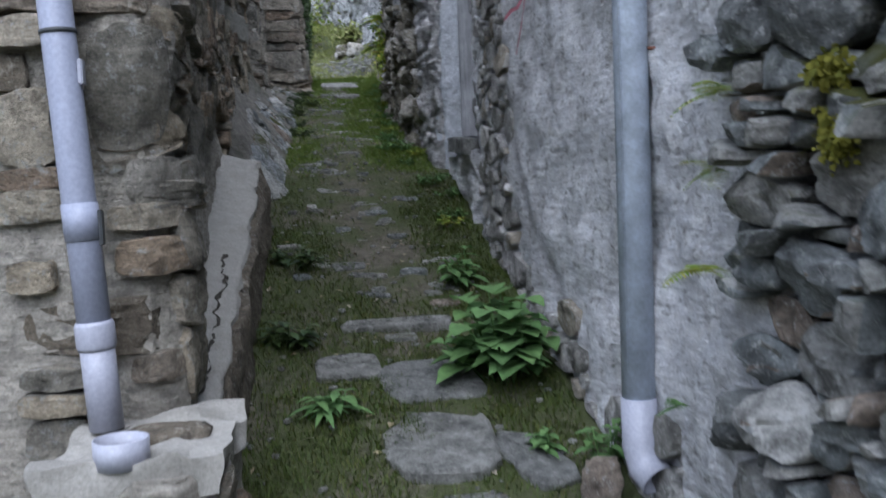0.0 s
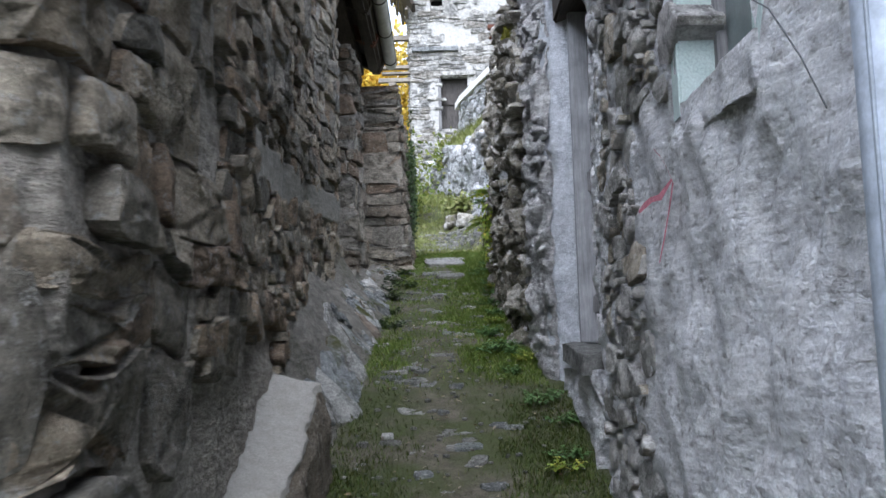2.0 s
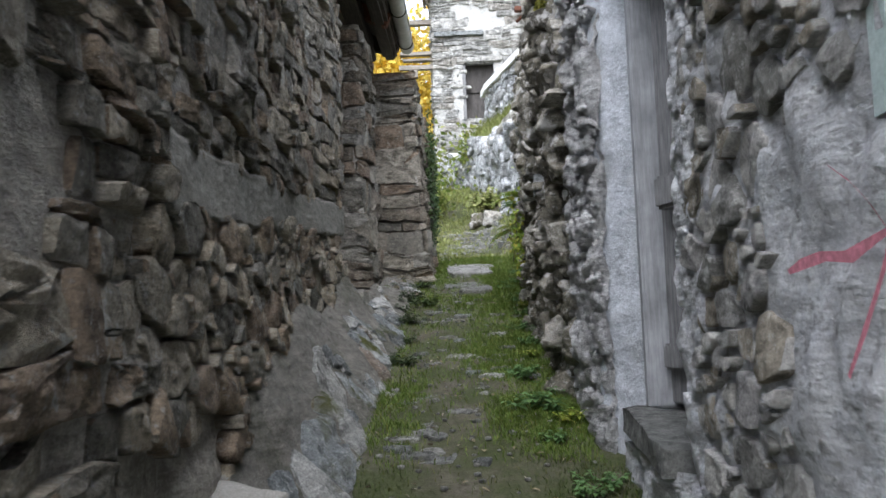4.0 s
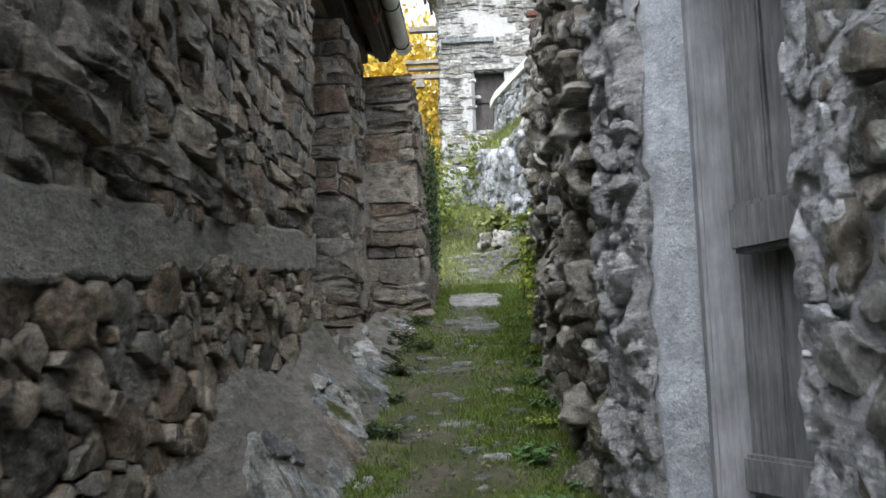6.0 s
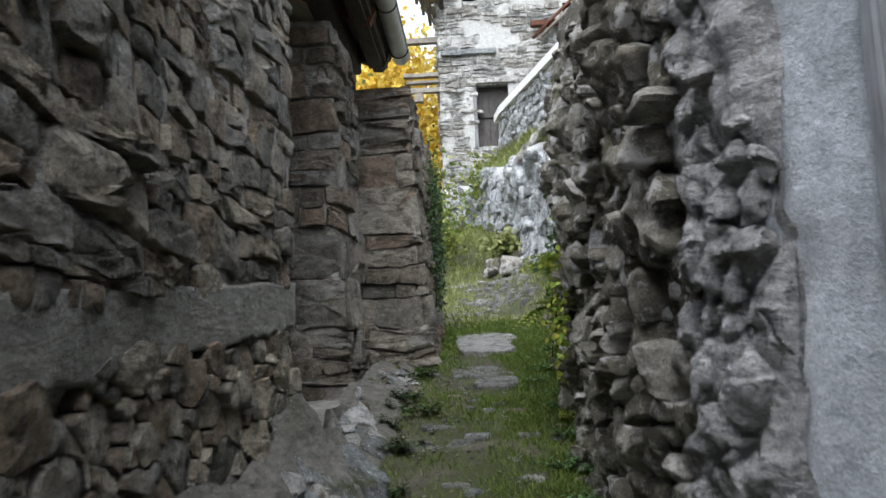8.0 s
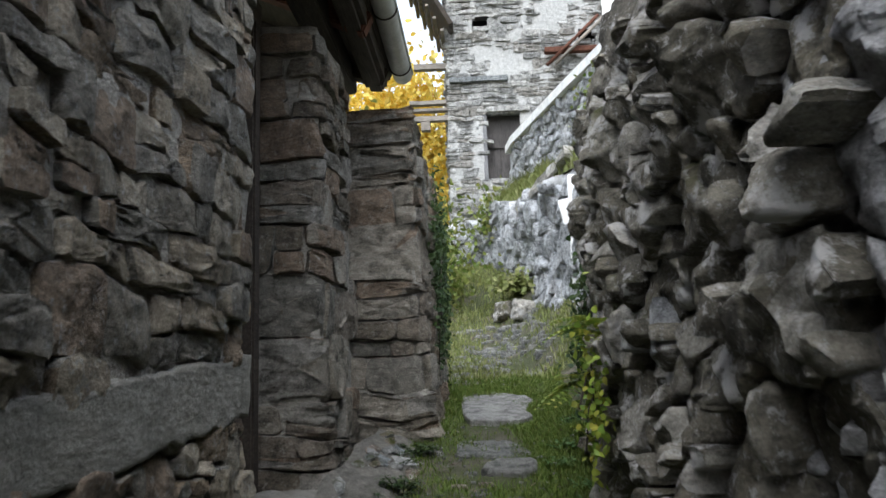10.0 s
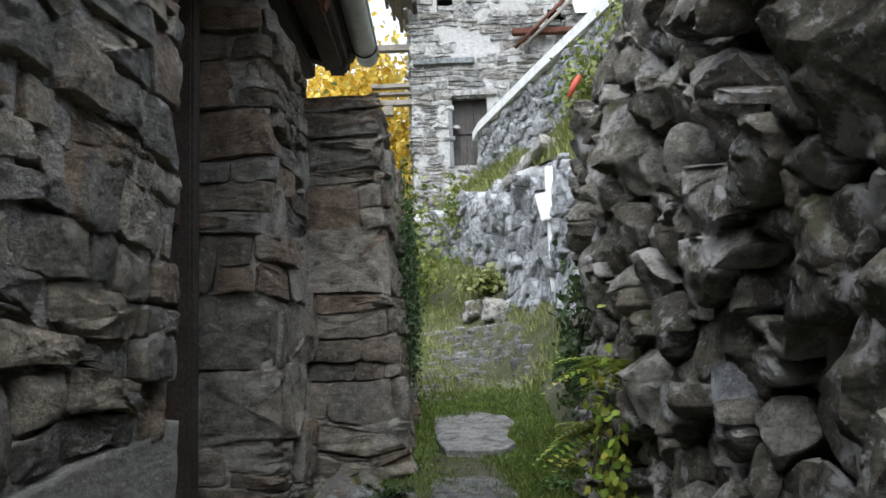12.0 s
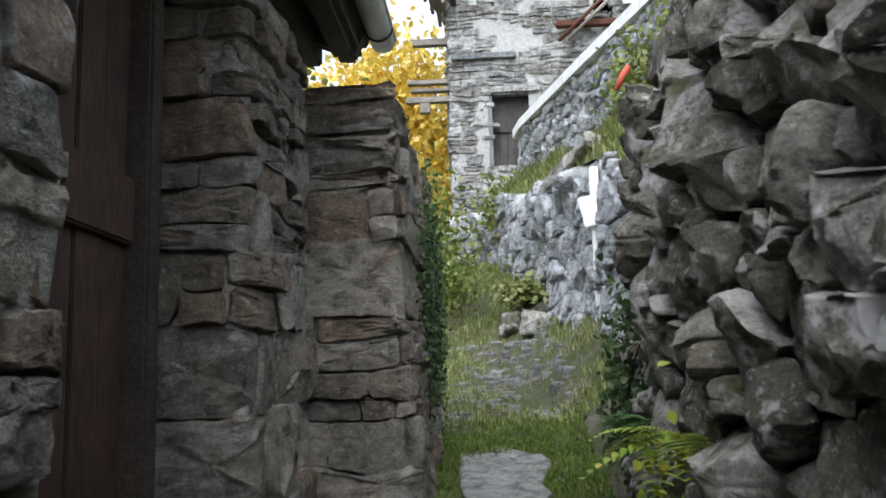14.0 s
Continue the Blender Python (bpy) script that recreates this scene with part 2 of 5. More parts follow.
# ---- shapes ----
def level(y):
    """Height of the lane's ground."""
    return float(np.interp(y, (-6, 0, 4.2, 5, 5.7, 6.6, 7.45, 8.4, 9.3, 11.2, 12.1, 14.5, 15.2, 16, 17, 18, 19.5, 30, 60), (-1.7, 0, 1.2, 1.42, 1.65, 1.9, 2.03, 2.25, 2.48, 2.88, 3.07, 3.47, 3.64, 3.98, 4.5, 4.85, 5.0, 5.2, 5.0)))


def left_x(y):
    return float(np.interp(y, (2.4, 3.6, 4.7, 5.9, 7, 8.45), (-0.40, -0.47, -0.55, -0.62, -0.69, -0.65)))


def right_x(y):
    return float(np.interp(y, (-3, 1.4, 2.6, 3.2, 5, 5.9, 6.1, 6.6, 7.2, 8.4, 9.5, 10.5, 12.2), (1.1, 0.93, 0.90, 0.85, 0.84, 0.82, 0.77, 0.75, 0.74, 0.73, 0.75, 0.84, 1.05)))


def mesh(name, verts, faces, smooth=True):
    me = bpy.data.meshes.new(name)
    me.from_pydata([tuple(v) for v in verts], [], faces)
    me.polygons.foreach_set("use_smooth", [bool(smooth)] * len(me.polygons))
    me.update()
    if smooth == "worn":
        me.set_sharp_from_angle(angle=radians(36))
    return me


def thing(name, me, mat, label="", category="", kind="", group="", at=(0, 0, 0)):
    ob = new(name, me)
    ob.location = at
    if me and mat:
        me.materials.append(mat)
    return tagged(ob, label, category, group, kind)


def base(name, label, category, at=(0, 0, 0), group="", kind=""):
    """An Empty that carries the parts of a thing."""
    ob = new(name)
    ob.location, ob.empty_display_size = at, 0.1
    if name in ("weed", "fern", "nettle", "ivy", "bush", "moss"):
        group = group or name + " growth along the lane"
    return tagged(ob, label, category, group, kind)


def part(name, me, mat, parent, label="", at=None):
    ob = new(name, me)
    if mat and not me.materials:
        me.materials.append(mat)
    ob.parent = parent
    origin = parent.location if parent.parent is None else Vector((0, 0, 0))
    ob.location = (Vector(at) - origin) if at is not None else -origin
    if label:
        ob["label"] = label
    return ob


def from_bm(name, bm, smooth=False):
    me = bpy.data.meshes.new(name)
    bm.normal_update()
    bm.to_mesh(me)
    bm.free()
    me.polygons.foreach_set("use_smooth", [smooth] * len(me.polygons))
    return me


def block(name, size, m=Matrix(), bevel=0.008, rough=0.0, cuts=0, seed=0):
    """A worn block: bevelled, with uneven faces."""
    bm = bmesh.new()
    bmesh.ops.create_cube(bm, size=1, matrix=Matrix.Diagonal((*size, 1)))
    if cuts:
        bmesh.ops.subdivide_edges(bm, edges=bm.edges[:], cuts=cuts, use_grid_fill=True)
    elif bevel:
        bmesh.ops.bevel(bm, geom=bm.edges[:], offset=bevel, segments=2, affect="EDGES")
    if rough:
        for v in bm.verts:
            v.co += noise.noise_vector(v.co * 9 + Vector((seed * 3.7, 0, seed))) * rough
    bmesh.ops.transform(bm, matrix=m, verts=bm.verts[:])
    return from_bm(name, bm, False)


def tube(name, points, radius, sides=20, hollow=0.0, ends=True):
    """A pipe along points; hollow: the wall's thickness."""
    verts, faces = [], []
    pts = [Vector(p) for p in points]
    radii = radius if isinstance(radius, (list, tuple)) else [radius] * len(pts)
    side = None
    rings = []
    for k, p in enumerate(pts):
        d = (pts[min(k + 1, len(pts) - 1)] - pts[max(k - 1, 0)]).normalized()
        side = (side - d * side.dot(d)).normalized() if side else d.orthogonal().normalized()
        rings.append((p, side.copy(), d.cross(side), radii[k]))
    if hollow:
        rings += [(p, a, b, r - hollow) for p, a, b, r in reversed(rings)]
    for p, a, b, r in rings:
        verts += [p + (a * math.cos(q) + b * math.sin(q)) * r for q in (2 * math.pi * k / sides for k in range(sides))]
    n = len(rings)
    for k in range(n if hollow else n - 1):
        i, j = k * sides, (k + 1) % n * sides
        faces += [(i + q, i + (q + 1) % sides, j + (q + 1) % sides, j + q) for q in range(sides)]
    if ends and not hollow:
        faces += [tuple(range(sides))[::-1], tuple((n - 1) * sides + q for q in range(sides))]
    return mesh(name, verts, faces)


def grid(name, us, vs, point, smooth=True, keep=None):
    verts = [point(u, v) for v in vs for u in us]
    n = len(us)
    faces = [(j * n + i, j * n + i + 1, (j + 1) * n + i + 1, (j + 1) * n + i) for j in range(len(vs) - 1) for i in range(n - 1)
             if keep is None or keep((us[i] + us[i + 1]) / 2, (vs[j] + vs[j + 1]) / 2)]
    me = mesh(name, verts, faces, smooth)
    return me


def span(a, b, step):
    return list(np.linspace(a, b, max(2, int(round(abs(b - a) / step)) + 1)))


# ---- stones ----
def cells(wide, high, size, flatness, seed, spread=0.45):
    """Uneven cells that fill a wall's face: their outlines as lists of (along, up)."""
    rng = np.random.default_rng(seed)
    top = high * flatness
    first = int(wide * top / (size * size) * 0.75)
    radii = np.sort(size * 0.5 * np.clip(np.exp(rng.normal(0, spread, first)), 0.5, 1.9))[::-1]
    radii = np.concatenate([radii, size * 0.5 * rng.uniform(0.35, 0.6, first)])
    count = len(radii)
    centres, kept = np.zeros((count, 2)), np.zeros(count)
    n = 0
    for r in radii:
        for _ in range(8):
            p = rng.uniform((-0.1, -0.1), (wide + 0.1, top + 0.1))
            if n == 0 or np.all(np.hypot(*(centres[:n] - p).T) > 0.86 * (kept[:n] + r)):
                centres[n], kept[n] = p, r
                n += 1
                break
    centres, kept = centres[:n], kept[:n]
    out = []
    for k in range(n):
        c, r = centres[k], kept[k]
        reach = 2.0 * r + 0.3 * size
        poly = [c + reach * np.array((math.cos(q), math.sin(q))) for q in (math.pi / 4 + math.pi / 2 * i for i in range(4))]
        gap = np.hypot(*(centres - c).T)
        for j in np.argsort(gap)[1:16]:
            d = centres[j] - c
            limit = (centres[j] @ centres[j] - kept[j] ** 2 - c @ c + r * r) / 2
            made = []
            for a, b in zip(poly, poly[1:] + poly[:1]):
                fa, fb = a @ d - limit, b @ d - limit
                if fa <= 0:
                    made.append(a)
                if (fa < 0) != (fb < 0):
                    made.append(a + (b - a) * (fa / (fa - fb)))
            poly = made
            if len(poly) < 3:
                break
        if len(poly) >= 3:
            out.append([(p[0], p[1] / flatness) for p in poly])
    return out


def courses(wide, high, size, flatness, seed, spread=0.45):
    """Layered masonry: wavy courses of four-sided stones, some of them split in two thin ones."""
    rng = np.random.default_rng(seed)
    tall = size / flatness
    lines = [0.0]
    while lines[-1] < high:
        lines.append(lines[-1] + tall * float(np.clip(np.exp(rng.normal(0, spread)), 0.4, 2.0)))
    off = rng.uniform(0, 90)

    def wave(k, s):
        return lines[k] + tall * 0.45 * noise.noise(Vector((s * 1.9 / size * 0.3 + off, k * 7.3, 0.5)))

    out = []
    for k in range(len(lines) - 1):
        s = -rng.uniform(0, size)
        course = lines[k + 1] - lines[k]
        while s < wide:
            w = size * float(np.clip(np.exp(rng.normal(0, spread)), 0.4, 2.2)) * (0.7 + 0.5 * min(1.5, course / tall))
            a, c = s, s + w
            skew, skew2 = rng.normal(0, 0.12, 2) * course
            low = [(a + skew * 0.0, wave(k, a)), ((a + c) / 2, wave(k, (a + c) / 2) + rng.normal(0, 0.05) * course), (c, wave(k, c))]
            top = [(c + skew2, wave(k + 1, c)), ((a + c) / 2 + skew, wave(k + 1, (a + c) / 2) + rng.normal(0, 0.06) * course), (a + skew, wave(k + 1, a))]
            if course > tall * 1.1 and rng.uniform() < 0.35:
                f = rng.uniform(0.35, 0.65)
                mid = [(q[0] * (1 - f) + p[0] * f, q[1] * (1 - f) + p[1] * f) for q, p in zip(low, top[::-1])]
                out += [low + mid[::-1], mid + top]
            else:
                out.append(low + top)
            s = c
    return out


def stone_shape(outline, joint, proud, lumpy, rng, point, fine=False):
    """One hewn stone of a wall: verts and faces. point(along, up, out) gives the place."""
    o = np.array(outline)
    mid = o.mean(axis=0)
    reach = np.hypot(*(o - mid).T)
    inner = max(0.03, float(np.median(reach)))
    o = mid + (o - mid) * np.maximum(0.5, 1 - joint / np.maximum(reach, 0.02))[:, None] * (1 + rng.normal(0, lumpy * 0.6, len(o)))[:, None]
    o = np.array([q for a, b in zip(o, np.roll(o, -1, axis=0)) for q in (a * 0.86 + b * 0.14, a * 0.14 + b * 0.86)])
    o = o[[k for k in range(len(o)) if np.hypot(*(o[k] - o[k - 1])) > 0.006]]
    n = len(o)
    if n < 4:
        return None
    if fine:
        o = np.array([q for a, c in zip(o, np.roll(o, -1, axis=0)) for q in (a, (a + c) / 2 + rng.normal(0, 0.035, 2) * np.hypot(*(a - c)))])
        n = len(o)
    rings = ((1.0, -0.10, 0), (1.0 + lumpy * 0.3, 0.5, 0.5), (0.9, 0.93, 0.7), (0.62, 1.0, 1.0), (0.3, 1.02, 1.0))
    if fine:
        rings = ((0.98, -0.12, 0), (1.01, 0.25, 0.2), (0.99, 0.78, 0.4), (0.945, 1.0, 0.6), (0.76, 1.02, 0.9), (0.52, 1.02, 0.9), (0.27, 1.02, 0.9))
    if fine == "boulder":
        rings = ((0.70, -0.16, 0), (0.93, 0.05, 0.3), (1.04, 0.35, 0.6), (1.0, 0.68, 0.8), (0.86, 0.95, 0.9), (0.6, 1.05, 1.0), (0.3, 1.08, 1.0))
    off = Vector(rng.uniform(0, 50, 3))
    slope = rng.normal(0, 0.05 + 0.7 * lumpy, 2)
    height = proud * rng.uniform(0.35, 1.3)
    steep = 0.5 if fine == "boulder" else 0.13
    cuts = [(height * rng.uniform(0.75, 1.1) + (0 if fine == "boulder" else 0.006), rng.normal(0, steep, 2)) for _ in range(4)]
    wob = rng.normal(0, 1, n)
    verts = []
    for scale, out, much in rings:
        out = out * height if out > 0 else out
        for i, q in enumerate(o):
            s = mid + (q - mid) * scale * (1 + wob[i] * lumpy * 0.25 * much)
            tilt = float((s - mid) @ slope) * min(1.0, much * 1.5)
            d = out + tilt
            if fine and much:
                d = min([d] + [max(h + float((s - mid) @ c), 0.25 * out) for h, c in cuts])
                p = Vector((s[0], s[1], out))
                d += (noise.noise(p * 9 + off) * 1.3 + noise.noise(p * 23 + off) * 1.5 + noise.noise(p * 55 + off) * 1.1) * lumpy * inner * 0.7 * much
                s = s + np.array(noise.noise_vector(p * 21 + off)[:2]) * lumpy * inner * 0.4
            elif not fine:
                d += (wob[i] * 0.5 + rng.normal(0, 0.6)) * lumpy * inner * 0.55 * much
            verts.append(point(s[0], s[1], max(d, -0.16)))
    middle = min([height * 1.02] + [h for h, _ in cuts]) if fine else height * (1 + rng.normal(0, 0.15))
    verts.append(point(mid[0], mid[1], middle))
    faces = [(k * n + i, k * n + (i + 1) % n, (k + 1) * n + (i + 1) % n, (k + 1) * n + i) for k in range(len(rings) - 1) for i in range(n)]
    last = (len(rings) - 1) * n
    faces += [(last + i, last + (i + 1) % n, last + n) for i in range(n)]
    return verts, faces


def lay_stones(parent, wide, high, point, size, flatness, joint, proud, mat, seed, inside=None, near=None, singles=300, lumpy=0.06, spread=0.45, name="stone", smooth=False, layered=False, fine=False):
    """Stones over a wall's face: those nearest to the lane are objects, the others one mesh."""
    rng = np.random.default_rng(seed + 1)
    made = []
    for outline in (courses if layered else cells)(wide, high, size, flatness, seed, spread):
        c = np.mean(outline, axis=0)
        if not (0 <= c[0] <= wide and 0 <= c[1] <= high) or (inside and not inside(*c)):
            continue
        outline = [(min(max(a, 0), wide), min(max(b, 0), high)) for a, b in outline]
        got = stone_shape(outline, joint, proud, lumpy, rng, point, fine)
        if got:
            made.append((near(*c) if near else c[1], got))
    made.sort(key=lambda m: m[0])
    for _, (verts, faces) in made[:singles]:
        c = sum((Vector(v) for v in verts), Vector()) / len(verts)
        part(name, mesh(name, [Vector(v) - c for v in verts], faces, "worn" if fine else smooth), mat, parent, at=c)
    verts, faces = [], []
    for _, (v, f) in made[singles:]:
        faces += [tuple(i + len(verts) for i in q) for q in f]
        verts += v
    if verts:
        rest = part("stonework", mesh("stonework", verts, faces, "worn" if fine else smooth), mat, parent)
        rest["kind"] = "stuff"


def rough_face(p, amount, scale=6.0):
    """Lumps at two sizes."""
    return noise.noise(Vector(p) * scale * 3.7) * amount * 0.35 + noise.fractal(Vector(p) * scale, 0.8, 2.1, 4) * amount


def boulder(name, size, seed, bumpy=0.16, detail=2):
    bm = bmesh.new()
    bmesh.ops.create_icosphere(bm, subdivisions=detail, radius=1)
    off = Vector((seed * 5.3, seed * 1.7, -seed * 2.9))
    for v in bm.verts:
        d = v.co.normalized()
        k = 1 + noise.noise(d * 1.3 + off) * bumpy * 2 + noise.noise(d * 3.1 + off) * bumpy + noise.noise(d * 8 + off) * bumpy * 0.45 + noise.noise(d * 19 + off) * bumpy * 0.22
        q = d * k
        q = Vector((max(min(q.x, 0.82), -0.82), max(min(q.y, 0.82), -0.82), max(min(q.z, 0.78), -0.8)))
        v.co = Vector((q.x * size[0], q.y * size[1], q.z * size[2]))
    return from_bm(name, bm, True)


# ---- leaves ----
def leaf_verts(root, direction, up, length, width, droop=0.25, teeth=False):
    """A folded leaf: verts and faces."""
    d, u = direction.normalized(), up.normalized()
    s = d.cross(u).normalized()
    outline = ((0.0, 0.06), (0.18, 0.75), (0.4, 1.0), (0.68, 0.7), (1.0, 0.0))
    verts, faces = [], []
    for a, w in outline:
        c = root + d * (a * length) - u * (droop * length * a * a)
        verts += [c, c + s * (w * width / 2) + u * (0.12 * w * width), c - s * (w * width / 2) + u * (0.12 * w * width)]
    for k in range(len(outline) - 1):
        i, j = 3 * k, 3 * k + 3
        faces += [(i, j, j + 1, i + 1), (i, i + 2, j + 2, j)]
    return verts, faces


def gather(pieces):
    verts, faces = [], []
    for v, f in pieces:
        faces += [tuple(i + len(verts) for i in q) for q in f]
        verts += v
    return verts, faces


def blades(name, roots, length, width, seed, lean=0.5):
    """Grass: three-sided bent blades from an array of roots."""
    rng = np.random.default_rng(seed)
    n = len(roots)
    turn, far = rng.uniform(0, 2 * np.pi, n), length * rng.uniform(0.4, 1.25, n)
    d = np.stack([np.cos(turn), np.sin(turn), np.zeros(n)], 1)
    s = np.stack([-np.sin(turn), np.cos(turn), np.zeros(n)], 1) * (width * rng.uniform(0.6, 1.3, n))[:, None]
    k = (lean * rng.uniform(0.2, 1.6, n) * far)[:, None]
    up = np.array((0, 0, 1.0))
    v = np.stack([roots - s / 2, roots + s / 2, roots + d * k * 0.35 + up * far[:, None] * 0.6 + s * 0.4, roots + d * k * 0.35 + up * far[:, None] * 0.6 - s * 0.4, roots + d * k + up * far[:, None] * 0.9], 1).reshape(-1, 3)
    me = bpy.data.meshes.new(name)
    me.vertices.add(5 * n)
    me.vertices.foreach_set("co", v.astype(np.float32).ravel())
    i = np.arange(n)[:, None] * 5
    me.loops.add(7 * n)
    me.loops.foreach_set("vertex_index", (i + np.array((0, 1, 2, 3, 3, 2, 4))).astype(np.int32).ravel())
    me.polygons.add(2 * n)
    me.polygons.foreach_set("loop_start", (np.arange(n)[:, None] * 7 + np.array((0, 4))).astype(np.int32).ravel())
    me.update(calc_edges=True)
    me.validate()
    return me


# ---- walls ----
class Line:
    """A wall's line on the plan; its outer face lies to the right of the way along it."""

    def __init__(self, points, step=0.09):
        pts = [Vector((*p, 0)) for p in points]
        self.pts, self.at = [], []
        run = 0.0
        for a, b in zip(pts, pts[1:]):
            n = max(1, int(round((b - a).length / step)))
            for k in range(n):
                self.pts.append(a.lerp(b, k / n))
                self.at.append(run + (b - a).length * k / n)
            run += (b - a).length
        self.pts.append(pts[-1])
        self.at.append(run)
        self.length = run
        d = [(self.pts[min(k + 1, len(self.pts) - 1)] - self.pts[max(k - 1, 0)]).normalized() for k in range(len(self.pts))]
        self.out = [Vector((v.y, -v.x, 0)) for v in d]

    def spot(self, s):
        k = min(max(int(np.searchsorted(self.at, s)), 1), len(self.at) - 1)
        f = (s - self.at[k - 1]) / max(1e-6, self.at[k] - self.at[k - 1])
        return self.pts[k - 1].lerp(self.pts[k], f), self.out[k - 1].lerp(self.out[k], f).normalized()

    def point(self, z0, lean=0.0, bulge=0.0):
        def place_at(s, up, out):
            p, n = self.spot(s)
            q = p + n * (out - lean * up)
            q.z = z0 + up
            if bulge:
                q += n * noise.noise(Vector((q.x, q.y, q.z)) * 1.7) * bulge
            return q
        return place_at


def wall_body(name, line, z0, top, thick, mat, parent, rough=0.02, lean=0.0, bulge=0.0, keep=None, step=0.09, set_back=0.0, depth=None):
    """The core of a wall: a rough outer face, a back and a top."""
    outer = line.point(z0, lean, bulge)
    rows = span(0, 1, step / 3.0)
    n = len(line.pts)
    verts, faces = [], []
    for f in rows:
        for s in line.at:
            p, _ = line.spot(s)
            up = f * (top(p.y) - z0)
            q = outer(s, up, -set_back)
            verts.append(outer(s, up, rough_face(q, rough) - set_back - (depth(s, up) if depth else 0)))
    m = len(rows)
    for j in range(m - 1):
        for i in range(n - 1):
            c = (verts[j * n + i] + verts[(j + 1) * n + i + 1]) / 2
            if keep is None or keep(c):
                faces.append((j * n + i, j * n + i + 1, (j + 1) * n + i + 1, (j + 1) * n + i))
    back = len(verts)
    for f in (0, 1):
        for s in line.at:
            p, d = line.spot(s)
            q = p - d * thick
            q.z = z0 + f * (top(p.y) - z0)
            verts.append(q)
    for i in range(n - 1):
        faces.append((back + i + 1, back + i, back + n + i, back + n + i + 1))
        faces.append(((m - 1) * n + i, (m - 1) * n + i + 1, back + n + i + 1, back + n + i))
    return part(name, mesh(name, verts, faces), mat, parent)


# Ground, one sheet from the lane to the hills
def bank(x, y):
    start = float(np.interp(y, (12, 13.5, 16, 19), (0.75, 0.50, 0.25, 0.1)))
    much = float(np.interp(y, (11.8, 13.2, 15.5, 18), (0, 1.1, 0.9, 0.3)))
    return min(max(0.0, x - start) * much, 1.2)


def ground_z(x, y):
    z = level(y) + bank(x, y)
    if abs(x) < 3 and -3 < y < 21:
        z += noise.fractal(Vector((x * 1.8, y * 1.8, 0)), 0.9, 2.0, 4) * 0.035 + noise.noise(Vector((x * 9, y * 9, 3))) * 0.012
    if abs(x) > 20 or y > 45:
        z += 0.0
    return z


xs = [-400, -120, -40, -12, -5, -2.5, -1.6] + span(-1.1, 1.5, 0.065) + [2.2, 3.5, 6, 14, 40, 120, 400]
ys = [-400, -90, -30, -12, -6, -3, -1.5, -0.5] + span(0.3, 20, 0.075) + [21, 23, 26, 32, 45, 90, 200, 400]
ground = thing("ground", grid("ground", xs, ys, lambda x, y: (x, y, ground_z(x, y))), SOIL, "mossy earth lane with trodden soil and small stones", "ground", "structure")

# Rubble house with the lane along its side
wall_left = base("wall_left", "rubble stone house wall with grey mortar beside the lane", "wall", kind="structure")
line_left = Line([(-1.5, 2.38), (-0.46, 2.38), (-0.40, 2.46)] + [(left_x(y), y) for y in (3.0, 3.6, 4.2, 4.7, 5.3, 5.9, 6.5, 7, 7.7, 8.40)] + [(-0.69, 8.46), (-1.15, 8.48)], 0.03)
left_point = line_left.point(-0.2, bulge=0.05)
front_run = 1.1


def band_z(y):
    """Middle of the cement band."""
    return 2.735 + (y - 5.0) * 0.102


def raked(s, up):
    """The joints are raked out below the band, filled above it."""
    p, _ = line_left.spot(s)
    z = up - 0.2
    if s < front_run:
        return 0.0
    if 4.3 < p.y and z < band_z(p.y) - 0.05 and z > level(p.y) + 0.55:
        return 0.032
    return -0.002


wall_body("mortar", line_left, -0.2, lambda y: 4.95, 0.45, MORTAR, wall_left, 0.028, bulge=0.05, step=0.1, depth=raked)


def left_patch(s, up):
    """Where stones show: not behind the cement apron or the band."""
    p, _ = line_left.spot(s)
    z = up - 0.2
    low = level(p.y) + (0.12 if s < front_run else 0.28)
    if z < low or z > 4.9 or s < 0.1 or s < front_run - 0.03:
        return False
    return not (4.45 < p.y < 8.42 and s > front_run and abs(z - band_z(p.y)) < 0.085)


def left_corner(s, up):
    p, _ = line_left.spot(s)
    z = up - 0.2
    smeared = p.y > 2.75 and z < level(p.y) + 0.92 + 0.25 * noise.noise(Vector((p.y * 2, z * 2, 3)))
    return left_patch(s, up) and p.y < 3.75 and not smeared


def left_upper(s, up):
    p, _ = line_left.spot(s)
    smeared = up - 0.2 < level(p.y) + 0.72 + 0.25 * noise.noise(Vector((p.y * 2, up * 2, 3)))
    return left_patch(s, up) and p.y >= 3.75 and not smeared and (p.y < 4.3 or up - 0.2 > band_z(p.y))


def left_lower(s, up):
    p, _ = line_left.spot(s)
    smeared = p.y < 5.0 and up - 0.2 < level(p.y) + 0.80 + 0.25 * noise.noise(Vector((p.y * 2, up * 2, 3)))
    return left_patch(s, up) and p.y >= 4.3 and up - 0.2 <= band_z(p.y) and not smeared


lay_stones(wall_left, line_left.length, 5.1, left_point, 0.23, 1.45, 0.010, 0.06, STONE, 13, left_corner, lambda s, up: abs(up - 2.3), 110, 0.07, 0.5, layered=True, fine=True)
lay_stones(wall_left, line_left.length, 5.1, left_point, 0.19, 1.75, 0.008, 0.045, STONE, 11, left_upper, lambda s, up: abs(up - 3.4), 110, 0.08, 0.55, layered=True, fine=True)
lay_stones(wall_left, line_left.length, 5.1, left_point, 0.13, 1.6, 0.007, 0.045, STONE, 17, left_lower, lambda s, up: abs(up - 2.5), 80, 0.09, 0.65, fine=True)

